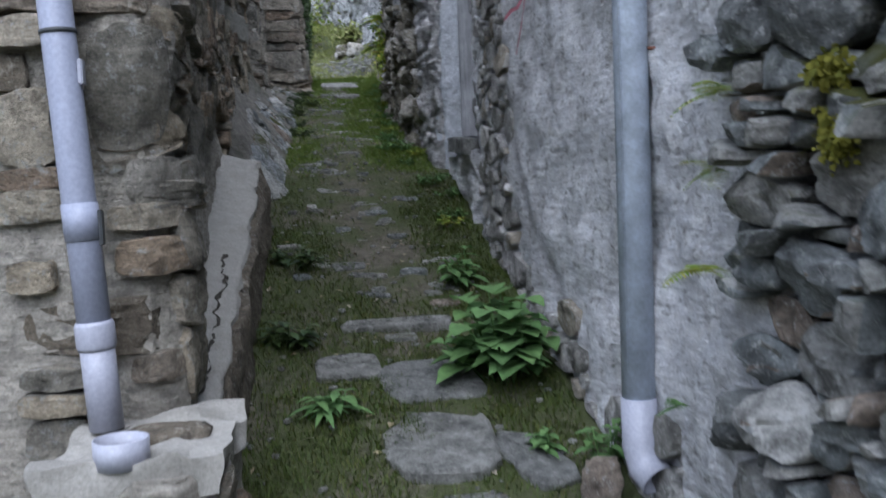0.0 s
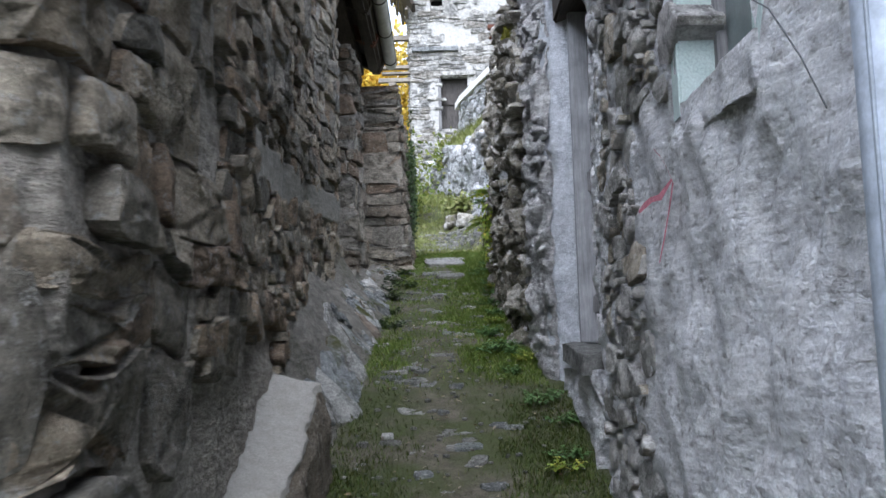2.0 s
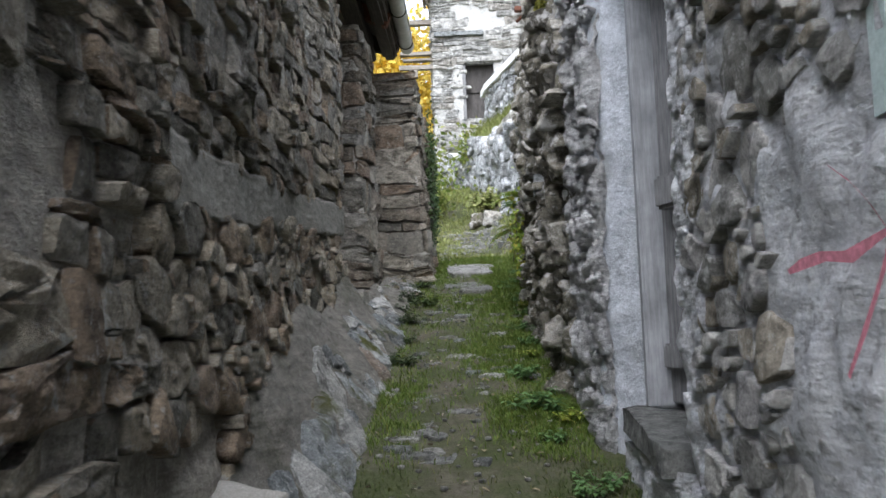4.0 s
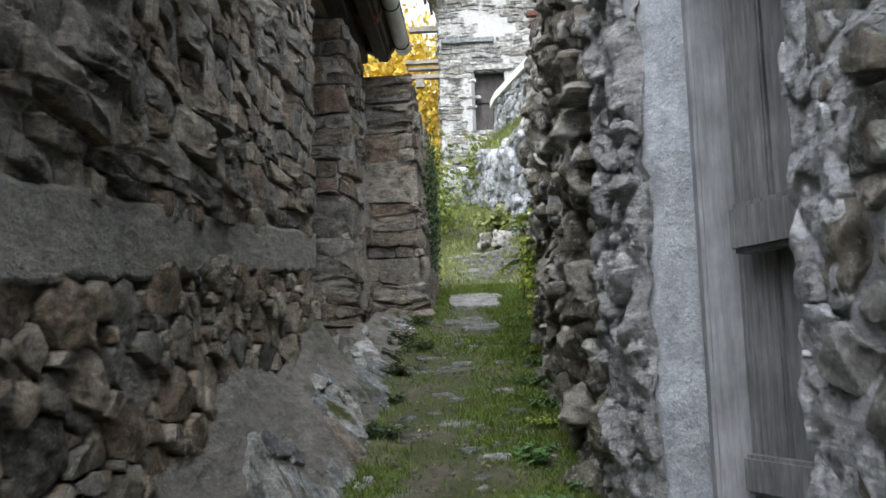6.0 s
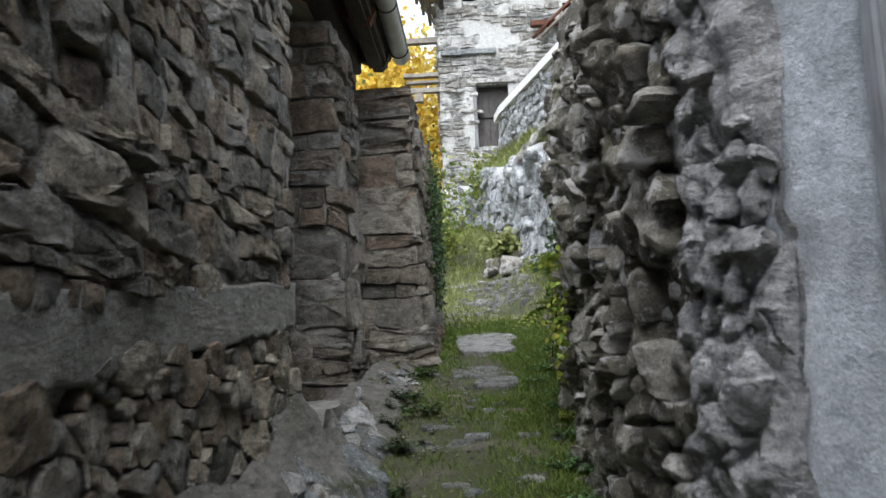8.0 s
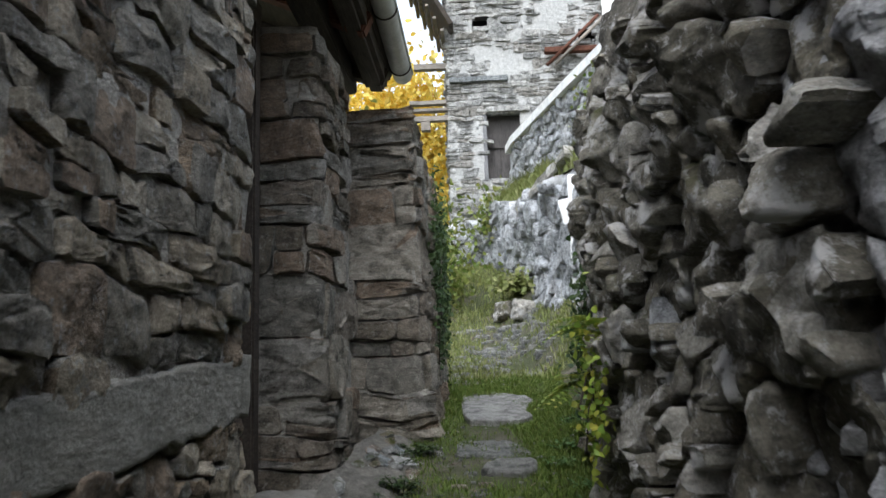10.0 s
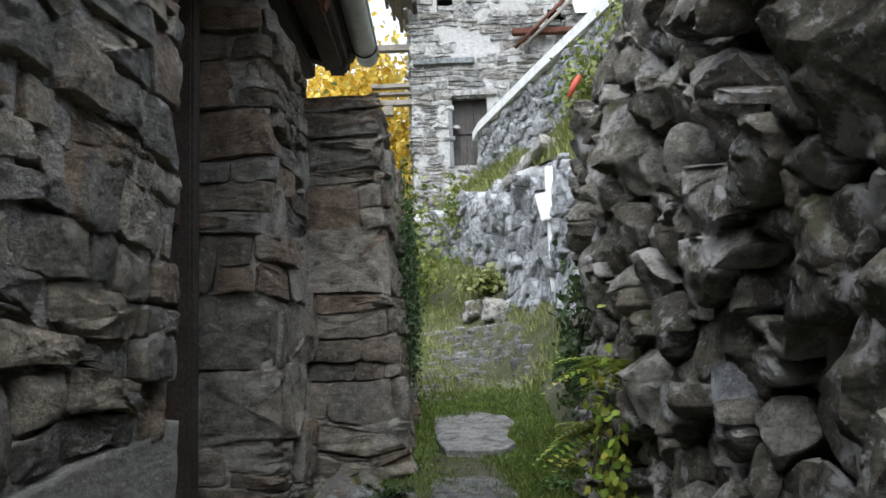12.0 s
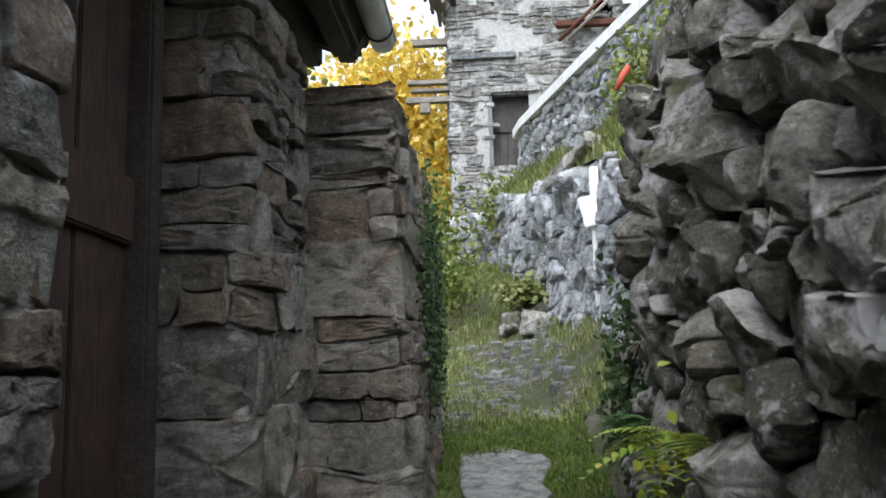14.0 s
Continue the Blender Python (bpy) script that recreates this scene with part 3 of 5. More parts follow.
# Corner stones of the gable end, bedded in pale mortar: (from, to, foot, top, warm)
rng = np.random.default_rng(19)
for x0, x1, z0, z1, warm in ((-0.57, -0.395, 1.755, 2.05, 0), (-0.80, -0.655, 1.72, 1.90, 0), (-0.80, -0.71, 1.90, 1.985, 1), (-0.82, -0.635, 1.66, 1.71, 0), (-0.82, -0.64, 1.575, 1.655, 0),
                             (-0.49, -0.365, 1.63, 1.725, 1), (-0.55, -0.37, 1.55, 1.61, 0), (-0.54, -0.355, 1.435, 1.525, 0), (-0.80, -0.68, 1.40, 1.48, 0), (-0.80, -0.345, 1.235, 1.375, 1),
                             (-0.51, -0.34, 1.165, 1.228, 1), (-0.78, -0.60, 1.16, 1.21, 0), (-0.79, -0.60, 1.09, 1.145, 0), (-0.79, -0.62, 0.98, 1.07, 0), (-0.82, -0.42, 2.08, 2.19, 1), (-0.80, -0.60, 2.0, 2.07, 0)):
    wide, high = x1 - x0, z1 - z0
    ring = [(x0, z0), (x0 + wide * 0.5, z0 - 0.006), (x1, z0 + high * 0.08), (x1 - wide * 0.03, z1), (x0 + wide * 0.5, z1 + 0.006), (x0 + wide * 0.04, z1 - high * 0.07)]
    got = stone_shape([(x + 1.5, z + 0.2) for x, z in ring], 0.0, 0.055, 0.07, rng, left_point, True)
    c = sum((Vector(v) for v in got[0]), Vector()) / len(got[0])
    part("stone", mesh("stone", [Vector(v) - c for v in got[0]], got[1], "worn"), WARM if warm else STONE, wall_left, at=c)

# Dry wall and plastered house on the other side
wall_right = base("wall_right", "rough lime-plastered house wall with bare rubble patches", "wall", kind="structure")
line_right = Line([(1.45, 5.03), (0.89, 5.01), (0.85, 4.94)] + [(right_x(y), y) for y in (4.5, 4, 3.5, 3, 2.5, 2.0, 1.4, 0.0, -3.0)], 0.05)


def slab_depth(s, up):
    """The wall stands further back behind the loose slabs."""
    return float(np.interp(line_right.spot(s)[0].y, (1.6, 1.9), (0.12, 0)))


def right_hole(c):
    return not (3.02 < c.y < 3.60 and 2.56 < c.z < 3.75 and c.x < 1.0)


wall_body("plaster", line_right, -0.9, lambda y: 4.9, 0.45, LIMEWASH, wall_right, 0.04, bulge=0.015, keep=right_hole, step=0.045, depth=slab_depth)
right_point = line_right.point(-0.9, bulge=0.015)


def right_bare(s, up):
    p, _ = line_right.spot(s)
    z = up - 0.9
    if s < 0.5 or z < level(p.y) - 0.05:
        return False
    edge = noise.noise(Vector((p.y * 2.3, z * 2.3, 7))) * 0.35
    if 4.05 + edge * 0.35 < p.y < 4.78 + edge * 0.2:
        return True
    if 3.66 < p.y <= 4.1 and z > 2.63 + edge * 0.2:
        return True
    if 2.2 < p.y < 4.6 and z < level(p.y) + 0.20 + edge * 0.5:
        return True
    return p.y < 1.95 + edge * 0.3 and z < 4


def right_slabs(s, up):
    p, _ = line_right.spot(s)
    return right_bare(s, up) and p.y < 2.15


lay_stones(wall_right, line_right.length, 5.7, right_point, 0.135, 1.35, 0.020, 0.032, GREYSTONE, 23,
           lambda s, up: right_bare(s, up) and line_right.spot(s)[0].y >= 2.15, lambda s, up: abs(up - 0.9 - 2.6), 150, 0.08, fine=True)
lay_stones(wall_right, line_right.length, 5.7, right_point, 0.14, 1.7, 0.010, 0.11, SLATE, 29,
           right_slabs, lambda s, up: abs(line_right.spot(s)[0].y - 1.6), 190, 0.12, 0.55, fine="boulder")
lay_stones(wall_right, line_right.length, 5.7, right_point, 0.10, 1.1, 0.0, 0.02, LIMEWASH, 31,
           lambda s, up: s > 0.56 and line_right.spot(s)[0].y > 4.70 and up - 0.9 > level(5.0) + 0.2, None, 120, 0.12, 0.5, fine=True, name="plastered_stone")

# Dry-stone part past the door
wall_dry = base("wall_dry", "dark dry-stone wall of big uneven boulders", "wall", kind="structure")
line_dry = Line([(1.6, 12.3), (1.05, 12.2)] + [(right_x(y), y) for y in (11.4, 10.5, 9.5, 8.4, 7.8, 7.2, 6.7)] + [(0.74, 6.3), (0.765, 6.13), (0.95, 5.94), (1.2, 5.92)], 0.08)


def dry_top(y):
    return float(np.interp(y, (5.9, 6.4, 7.2, 8.0, 9, 9.8, 10.4, 11.0, 11.6, 12.3), (4.9, 4.8, 4.5, 4.22, 4.32, 4.28, 4.05, 3.86, 3.72, 3.6)))


# Near-black core set back behind the boulders paints the shade in their gaps.
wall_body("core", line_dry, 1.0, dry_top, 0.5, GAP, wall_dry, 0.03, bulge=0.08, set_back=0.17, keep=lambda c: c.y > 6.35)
dry_point = line_dry.point(1.0, bulge=0.08)


def dry_here(s, up):
    p, _ = line_dry.spot(s)
    z = 1.0 + up
    return level(p.y) - 0.1 < z < dry_top(p.y) and p.y > 6.60 + noise.noise(Vector((z * 1.9, 1, 5))) * 0.14


lay_stones(wall_dry, line_dry.length, 5.0, dry_point, 0.15, 1.2, 0.010, 0.125, DRY, 37, dry_here,
           lambda s, up: abs(1.0 + up - level(line_dry.spot(s)[0].y) - 1.2) + 0.25 * max(0, line_dry.spot(s)[0].y - 9), 300, 0.15, 0.6, fine="boulder")

# Rendered strip beside the old door
jamb_line = Line([(0.745, 6.30), (0.765, 6.14), (0.95, 5.95), (1.45, 5.93)], 0.04)
rough_line = Line([(0.77, 6.95), (0.75, 6.75), (0.735, 6.5), (0.745, 6.28), (0.757, 6.15), (0.805, 6.08)], 0.03)
wall_jamb = base("wall_jamb", "smooth grey rendered door jamb, rough and stained at its edge", "wall", kind="structure")
wall_body("render_strip", jamb_line, 1.5, lambda y: 4.9, 0.3, SMOOTH, wall_jamb, 0.022, step=0.04)

wall_body("rough_plaster", rough_line, 1.5, lambda y: 4.7, 0.3, PITTED, wall_jamb, 0.05, step=0.04)
lay_stones(wall_jamb, rough_line.length, 3.1, rough_line.point(1.5), 0.13, 1.1, 0.012, 0.055, PITTED, 83, None, None, 120, 0.16, 0.5, fine="boulder")

# Terraced bank, its retaining wall and the house behind
wall_retaining = base("wall_retaining", "low retaining wall of pale limewashed stones below a grassy bank", "wall", kind="structure")
line_ret = Line([(-0.6, 20.4), (0.05, 19.4), (0.35, 17.8), (0.72, 15.8), (1.03, 13.9), (1.12, 12.9), (1.5, 12.4), (2.5, 12.2)], 0.12)


def ret_top(y):
    return float(np.interp(y, (12.2, 13.0, 13.9, 15.8, 17.8, 20), (4.3, 4.95, 5.2, 5.4, 5.65, 5.9)))


wall_body("mortar", line_ret, 2.8, ret_top, 0.4, WHITEWASH, wall_retaining, 0.05, bulge=0.12)
lay_stones(wall_retaining, line_ret.length, 3.2, line_ret.point(2.8, bulge=0.12), 0.22, 1.2, 0.012, 0.08, PALE, 41,
           lambda s, up: 2.8 + up < ret_top(line_ret.spot(s)[0].y) and 2.8 + up > ground_z(line_ret.spot(s)[0].x, line_ret.spot(s)[0].y) - 0.1, None, 250, 0.08)
wall_terrace = base("wall_terrace", "terrace parapet of pale stones with a white coping", "wall", kind="structure")
line_ter = Line([(0.64, 19.0), (0.68, 18.6), (1.30, 16.2), (1.91, 14.0), (2.7, 11.2)], 0.15)
wall_body("mortar", line_ter, 5.0, lambda y: 6.80, 0.3, WHITEWASH, wall_terrace, 0.03, bulge=0.05)
lay_stones(wall_terrace, line_ter.length, 1.8, line_ter.point(5.0, bulge=0.05), 0.19, 1.4, 0.014, 0.05, PALE, 43, None, None, 200, 0.08)
cap_pts = [line_ter.spot(s) for s in span(0, line_ter.length, 0.5)]
cap_verts = [p + n * o + Vector((0, 0, z)) for p, n in cap_pts for o, z in ((0.09, 6.78), (0.09, 6.90), (-0.33, 6.91), (-0.33, 6.78))]
cap_faces = [(4 * k + i, 4 * k + (i + 1) % 4, 4 * k + 4 + (i + 1) % 4, 4 * k + 4 + i) for k in range(len(cap_pts) - 1) for i in range(4)] + [(3, 2, 1, 0)]
part("coping", mesh("coping", cap_verts, cap_faces, False), WHITE, wall_terrace, "white painted concrete coping")


def bank_point(s, f):
    p, n = line_ret.spot(s * line_ret.length)
    z = ret_top(p.y)
    q = Vector((float(np.interp(p.y, (11, 14, 18.6, 21), (2.75, 1.95, 0.72, 0.2))), p.y + 0.15, 6.15))
    a = Vector((p.x, p.y, z)) - n * 0.02
    r = a.lerp(q, f)
    r.z += noise.fractal(r * 1.6, 0.9, 2, 4) * 0.09 * min(1, f * 4)
    return r


bank_slope = thing("bank", grid("bank", span(0.02, 0.93, 0.012), span(0, 1, 0.05), bank_point), SOIL, "steep earth bank with grass between two walls", "bank", "structure")

house = base("stone_house", "tall old stone house with patchy plaster and a small plank door", "house", at=(0, 21, 5))
line_house = Line([(-0.42, 27), (-0.42, 21.3), (-0.38, 21.0), (5.5, 21.0)], 0.16)


def house_hole(c):
    if c.y > 21.12:
        return True
    return not ((0.24 < c.x < 0.95 and 6.85 < c.z < 8.10) or (0.17 < c.x < 0.46 and 9.74 < c.z < 9.95) or (2.02 < c.x < 2.26 and 9.42 < c.z < 9.70))


wall_body("wall", line_house, 3.8, lambda y: 13.0, 0.5, FACADE_MORTAR, house, 0.05, bulge=0.04, keep=house_hole, step=0.11)


def house_here(s, up):
    p, _ = line_house.spot(s)
    q = Vector((p.x, p.y, 3.8 + up))
    if not house_hole(q) or q.z > 12.4:
        return False
    bare = noise.noise(Vector((q.x * 0.9, 3, q.z * 0.9)))
    return q.y > 21.05 or q.x < 0.3 or q.z < 7.0 or bare > -0.2


lay_stones(house, line_house.length, 9.0, line_house.point(3.8, bulge=0.04), 0.27, 2.6, 0.012, 0.03, FACADE, 47, house_here,
           lambda s, up: abs(line_house.spot(s)[0].x - 0.6) + abs(line_house.spot(s)[0].y - 21) + 0.3 * abs(up - 4.5), 300, 0.06, 0.4, layered=True)


# ---- doors, roof, pipes ----
def box(a, b):
    """A block's size and pose between two corners."""
    a, b = Vector(a), Vector(b)
    return tuple(abs(v) for v in (b - a)), Matrix.Translation((a + b) / 2)


def beam(name, a, b, mat, parent, label="", bevel=0.006, rough=0.0, cuts=0, seed=0):
    size, m = box(a, b)
    mid = m.translation.copy()
    return part(name, block(name, size, Matrix(), bevel, rough, cuts, seed), mat, parent, label, at=mid)


# Weathered door in the plastered side
door_right = base("door_1", "weathered grey plank door with a heavy cross bar, closed", "door", at=(0.975, 5.86, 1.97), kind="structure")
for k in range(5):
    y = 5.08 + k * 0.156
    beam("plank", (0.985 + 0.006 * (k % 2), y, 1.97), (1.02, y + 0.149, 3.72), GREYWOOD, door_right, bevel=0.006)
beam("cross_bar", (0.91, 5.10, 2.715), (0.985, 5.79, 2.845), GREYWOOD, door_right, "thick grey wooden cross bar", 0.014)
beam("cross_bar", (0.945, 5.10, 2.10), (0.985, 5.84, 2.20), GREYWOOD, door_right, "grey bottom rail", 0.01)
door_right.rotation_euler = (0, 0, radians(22))
frame_right = base("door_frame", "grey weathered wooden door frame in a plastered opening", "door frame", at=(0.95, 5.5, 1.97), kind="structure")
beam("post", (0.90, 5.875, 1.95), (1.03, 5.94, 3.78), PALEWOOD, frame_right, bevel=0.01)
beam("post", (1.24, 5.04, 1.95), (1.34, 5.10, 3.78), GREYWOOD, frame_right, bevel=0.01)
beam("lintel", (0.84, 5.0, 3.74), (1.36, 6.05, 3.90), DARKWOOD, frame_right, "dark wooden lintel", 0.012)
wall_over = base("wall_over_door", "rubble wall above the door lintel", "wall", kind="structure")
over_line = Line([(0.82, 6.08), (0.84, 5.05)], 0.06)
wall_body("mortar", over_line, 3.90, lambda y: 4.9, 0.4, LIMEWASH, wall_over, 0.04)
wall_behind_door = thing("wall_behind_door", block("wall_behind_door", *box((1.37, 4.9, 1.6), (1.6, 6.2, 4.9)), bevel=0), MORTAR, "plain wall behind the door", "wall", "structure")
sill = thing("threshold", block("threshold", (0.46, 0.92, 0.09), Matrix(), 0.02, 0.018, 7, 3), FLAG, "worn stone door threshold slab standing proud of the wall", "step", at=(1.02, 5.47, 1.87))
sill.rotation_euler = (radians(4), radians(3), radians(-2))
sill_base = thing("threshold_base", block("threshold_base", (0.30, 1.0, 0.5), Matrix(), 0.02, 0.05, 12, 5), LIMEWASH, "rubble and mortar base under the threshold", "step", "structure", at=(0.97, 5.47, 1.58))

# Little window with a green reveal
window = base("window_1", "small window opening with a pale green plaster reveal", "window", at=(1.0, 3.3, 2.6), kind="structure")
beam("reveal", (0.85, 3.585, 2.55), (0.98, 3.66, 3.8), REVEAL, window, "pale green plaster", 0.006)
beam("reveal", (0.86, 2.95, 2.55), (0.98, 3.025, 3.8), REVEAL, window, "pale green plaster", 0.006)
beam("sill", (0.848, 2.98, 2.47), (0.98, 3.66, 2.585), LIMEWASH, window, "rough plastered sill", 0.0, 0.022, 9, 4)
beam("pane", (0.985, 3.02, 2.565), (0.995, 3.60, 3.8), GLASS, window, "dusty dark glass", 0)
beam("window_frame", (0.955, 3.02, 2.565), (0.985, 3.07, 3.8), GREYWOOD, window)
beam("window_frame", (0.955, 3.55, 2.565), (0.985, 3.60, 3.8), GREYWOOD, window)

# Recessed door of the rubble house
door_left = base("door_2", "old brown plank door set back between rubble piers, closed", "door", at=(-1.03, 9.0, 2.66), kind="structure")
for k in range(6):
    y = 8.5 + k * 0.19
    beam("plank", (-1.05 - 0.006 * (k % 2), y, 2.62), (-1.005 - 0.006 * (k % 2), y + 0.184, 4.95), BROWNWOOD, door_left, bevel=0.005)
beam("rail", (-1.006, 8.5, 3.92), (-0.975, 9.62, 4.14), BROWNWOOD, door_left, bevel=0.008)
beam("rail", (-1.006, 8.5, 2.66), (-0.975, 9.62, 2.88), BROWNWOOD, door_left, "greyer bottom rail", 0.008)
frame_left = base("door_frame", "dark brown wooden door post beside a stone pier", "door frame", at=(-1.0, 9.68, 2.6), kind="structure")
beam("post", (-1.06, 9.63, 2.55), (-0.93, 9.74, 5.0), DARKWOOD, frame_left, bevel=0.012)
beam("post", (-1.06, 8.47, 2.55), (-0.95, 8.53, 5.0), DARKWOOD, frame_left, bevel=0.012)
beam("lintel", (-1.08, 8.45, 4.93), (-0.93, 9.76, 5.08), DARKWOOD, frame_left, bevel=0.012)
wall_behind = thing("wall_behind_door_2", block("wall_behind_door_2", *box((-1.4, 8.3, 2.2), (-1.07, 9.9, 5.3)), bevel=0), MORTAR, "plain wall behind the recessed door", "wall", "structure")
doorstep = thing("doorstep", block("doorstep", (0.62, 1.30, 0.5), Matrix(), 0.03, 0.035, 8, 2), CEMENT, "cement doorstep sloping to the lane", "step", "structure", at=(-0.83, 9.12, 2.36))


# Pier and buttress of layered stones
def stone_block(name, label, corners, z0, top, size, flatness, seed, lean, mat, singles=300):
    ob = base(name, label, "pier", kind="structure")
    line = Line(corners, 0.07)
    wall_body("mortar", line, z0, lambda y: top, 0.25, MORTAR, ob, 0.02, lean, 0.02, set_back=0.012)
    lay_stones(ob, line.length, top - z0, line.point(z0, lean, 0.02), size, flatness, 0.006, 0.055, mat, seed, None, lambda s, up: s, singles, 0.065, 0.6, layered=True, fine=True)
    put = line.point(z0, lean, 0.02)
    lid = [put(s, top - z0 - 0.01, -0.01) for s in line.at]
    part("top", mesh("top", lid + [Vector((corners[0][0], corners[-1][1], top - 0.01))], [tuple(range(len(lid) + 1))[::-1]], False), MORTAR, ob)
    return ob


stone_block("wall_pier", "pier of thin layered brown stones with crumbling mortar", [(-1.10, 9.76), (-0.67, 9.76), (-0.62, 9.82), (-0.62, 10.8)], 2.2, 4.98, 0.28, 1.9, 53, 0.015, WARM, 200)
stone_block("wall_buttress", "stout buttress of layered brown stones with moss on one side", [(-0.70, 10.74), (-0.22, 10.74), (-0.13, 10.82), (-0.13, 13.2)], 2.3, 4.86, 0.30, 1.7, 59, 0.055, WARM, 260)

# Eave with its gutter
eave = base("roof_eave", "dark overhanging eave of stone slabs on old rafters", "roof", at=(-0.6, 9.8, 5.2))
roof_turn = radians(24)
part("boarding", block("boarding", (1.9, 3.1, 0.05), Matrix(), 0.006), DARKWOOD, eave, "blackened boarding", at=(-1.28, 9.72, 5.60)).rotation_euler = (0, roof_turn, 0)
for k in range(4):
    part("rafter", block("rafter", (1.9, 0.11, 0.13), Matrix(), 0.012), IRON if k == 2 else DARKWOOD, eave, at=(-1.29, 8.4 + 0.88 * k, 5.50)).rotation_euler = (0, roof_turn, 0)
part("wall_plate", block("wall_plate", (0.16, 2.9, 0.16), Matrix(), 0.012), DARKWOOD, eave, "heavy dark beam", at=(-0.72, 9.75, 5.16))
for k in range(8):
    for j in range(3):
        part("slab", block("slab", (0.62, 0.44, 0.05), Matrix(), 0, 0.02, 3, k * 3 + j), SLATE, eave, at=(-0.60 - 0.47 * j, 8.3 + 0.41 * k + 0.06 * (j % 2), 5.375 + 0.21 * j + 0.01 * (k % 2))).rotation_euler = (0.02 * (k % 3 - 1), roof_turn - 0.05, 0.06 * ((k + j) % 3 - 1))
part("fascia", block("fascia", (0.14, 3.0, 0.20), Matrix(), 0.03, 0.01, 0), DARKWOOD, eave, "black rotten fascia beam", at=(-0.50, 9.66, 5.17))
gut = base("gutter", "pale half-round metal gutter along the eave", "gutter", at=(-0.30, 9.6, 5.2))
sides = 12
gv, gf = [], []
for y in span(8.0, 11.28, 0.4):
    for r in (0.066, 0.060):
        gv += [(-0.335 + r * math.cos(q), y, 5.235 + r * math.sin(q)) for q in (math.pi + math.pi * k / sides for k in range(sides + 1))]
m = 2 * (sides + 1)
for j in range(len(gv) // m - 1):
    for k in range(sides):
        a = j * m + k
        gf += [(a, a + 1, a + m + 1, a + m), (a + sides + 1, a + m + sides + 1, a + m + sides + 2, a + sides + 2)]
last = len(gv) - m
gf += [tuple(last + k for k in range(sides + 1))]
part("trough", mesh("trough", gv, gf), GUTTER, gut)
part("bead", tube("bead", [(-0.268, 8.0, 5.238), (-0.268, 11.28, 5.238)], 0.009, 8), GUTTER, gut)
for y in (8.4, 9.3, 10.2, 11.1):
    part("bracket", tube("bracket", [(-0.335 + 0.07 * math.cos(q), y, 5.235 + 0.07 * math.sin(q)) for q in (math.pi + math.pi * k / 10 for k in range(11))], 0.006, 6), DARKWOOD, gut)

# Rain pipes
pipe_right = base("rain_pipe", "galvanised steel rain pipe with a plastic shoe against the plaster", "pipe", at=(0.84, 2.42, 1.0))
part("shaft", tube("shaft", [(0.84, 2.42, 0.98), (0.84, 2.42, 2.6), (0.845, 2.425, 4.9)], 0.047, 28), ZINC, pipe_right)
part("shoe", tube("shoe", [(0.84, 2.42, 1.02), (0.84, 2.42, 0.88), (0.845, 2.395, 0.83), (0.865, 2.35, 0.80)], [0.050, 0.050, 0.050, 0.052], 28, 0.005), PVC_PALE, pipe_right, "pale plastic elbow")
part("clamp_pin", tube("clamp_pin", [(0.87, 2.40, 1.98), (0.92, 2.36, 1.975)], 0.005, 8), IRON, pipe_right, "rusty iron pin")
part("seam", tube("seam", [(0.801, 2.394, 1.1), (0.801, 2.394, 4.9)], 0.004, 6), ZINC, pipe_right)

pipe_left = base("rain_pipe", "grey plastic rain pipe fixed to rubble, ending above a plinth", "pipe", at=(-0.58, 2.29, 1.1))
foot, head = Vector((-0.557, 2.27, 1.09)), Vector((-0.632, 2.27, 2.4))


def along(z):
    return foot.lerp(head, (z - foot.z) / (head.z - foot.z))


part("shaft", tube("shaft", [along(1.28), along(1.62), along(4.2)], 0.040, 28), PVC, pipe_left)
part("sleeve", tube("sleeve", [along(1.53), along(1.62)], 0.043, 28, 0.003), PVC, pipe_left)
part("collar", tube("collar", [along(1.265), along(1.275), along(1.325), along(1.335)], [0.043, 0.047, 0.047, 0.043], 28, 0.003), PVC_PALE, pipe_left)
part("spout", tube("spout", [along(1.30), along(1.07)], 0.041, 28, 0.003), PVC_PALE, pipe_left)
part("strap", tube("strap", [along(2.02), along(2.03)], 0.043, 28, 0.003), PVC_DARK, pipe_left, "thin dark strap")
part("clip", block("clip", (0.012, 0.03, 0.085), Matrix(), 0.003), PVC_DARK, pipe_left, "dark plastic clip", at=along(1.56) + Vector((0.043, 0, 0)))
part("sticker", block("sticker", (0.012, 0.03, 0.06), Matrix(), 0.003), PVC_PALE, pipe_left, "torn pale tape", at=along(1.93) + Vector((0.043, -0.005, 0)))

plinth = base("plinth", "low stone plinth capped with crumbling pale concrete", "plinth", at=(-0.44, 2.18, 0.6), kind="structure")
pl_line = Line([(-0.66, 2.42), (-0.63, 2.02), (-0.35, 1.96), (-0.27, 2.06), (-0.26, 2.5)], 0.05)
wall_body("core", pl_line, 0.3, lambda y: 1.02, 0.12, MORTAR, plinth, 0.02)
lay_stones(plinth, pl_line.length, 0.70, pl_line.point(0.3), 0.2, 1.4, 0.01, 0.03, STONE, 71, None, None, 40, 0.07)
part("cap", block("cap", (0.40, 0.50, 0.09), Matrix.Translation((-0.45, 2.24, 1.015)), 0, 0.035, 14, 4), CAP, plinth, "pale crumbling concrete cap")
part("stone", boulder("stone", (0.12, 0.075, 0.03), 4, 0.1, 3), WARM, plinth, "flat brown stone set in the cap", at=(-0.40, 2.22, 1.055))
cup = base("pipe_offcut", "short grey plastic pipe offcut lying open on the plinth", "pipe offcut", at=(-0.47, 2.03, 1.06))
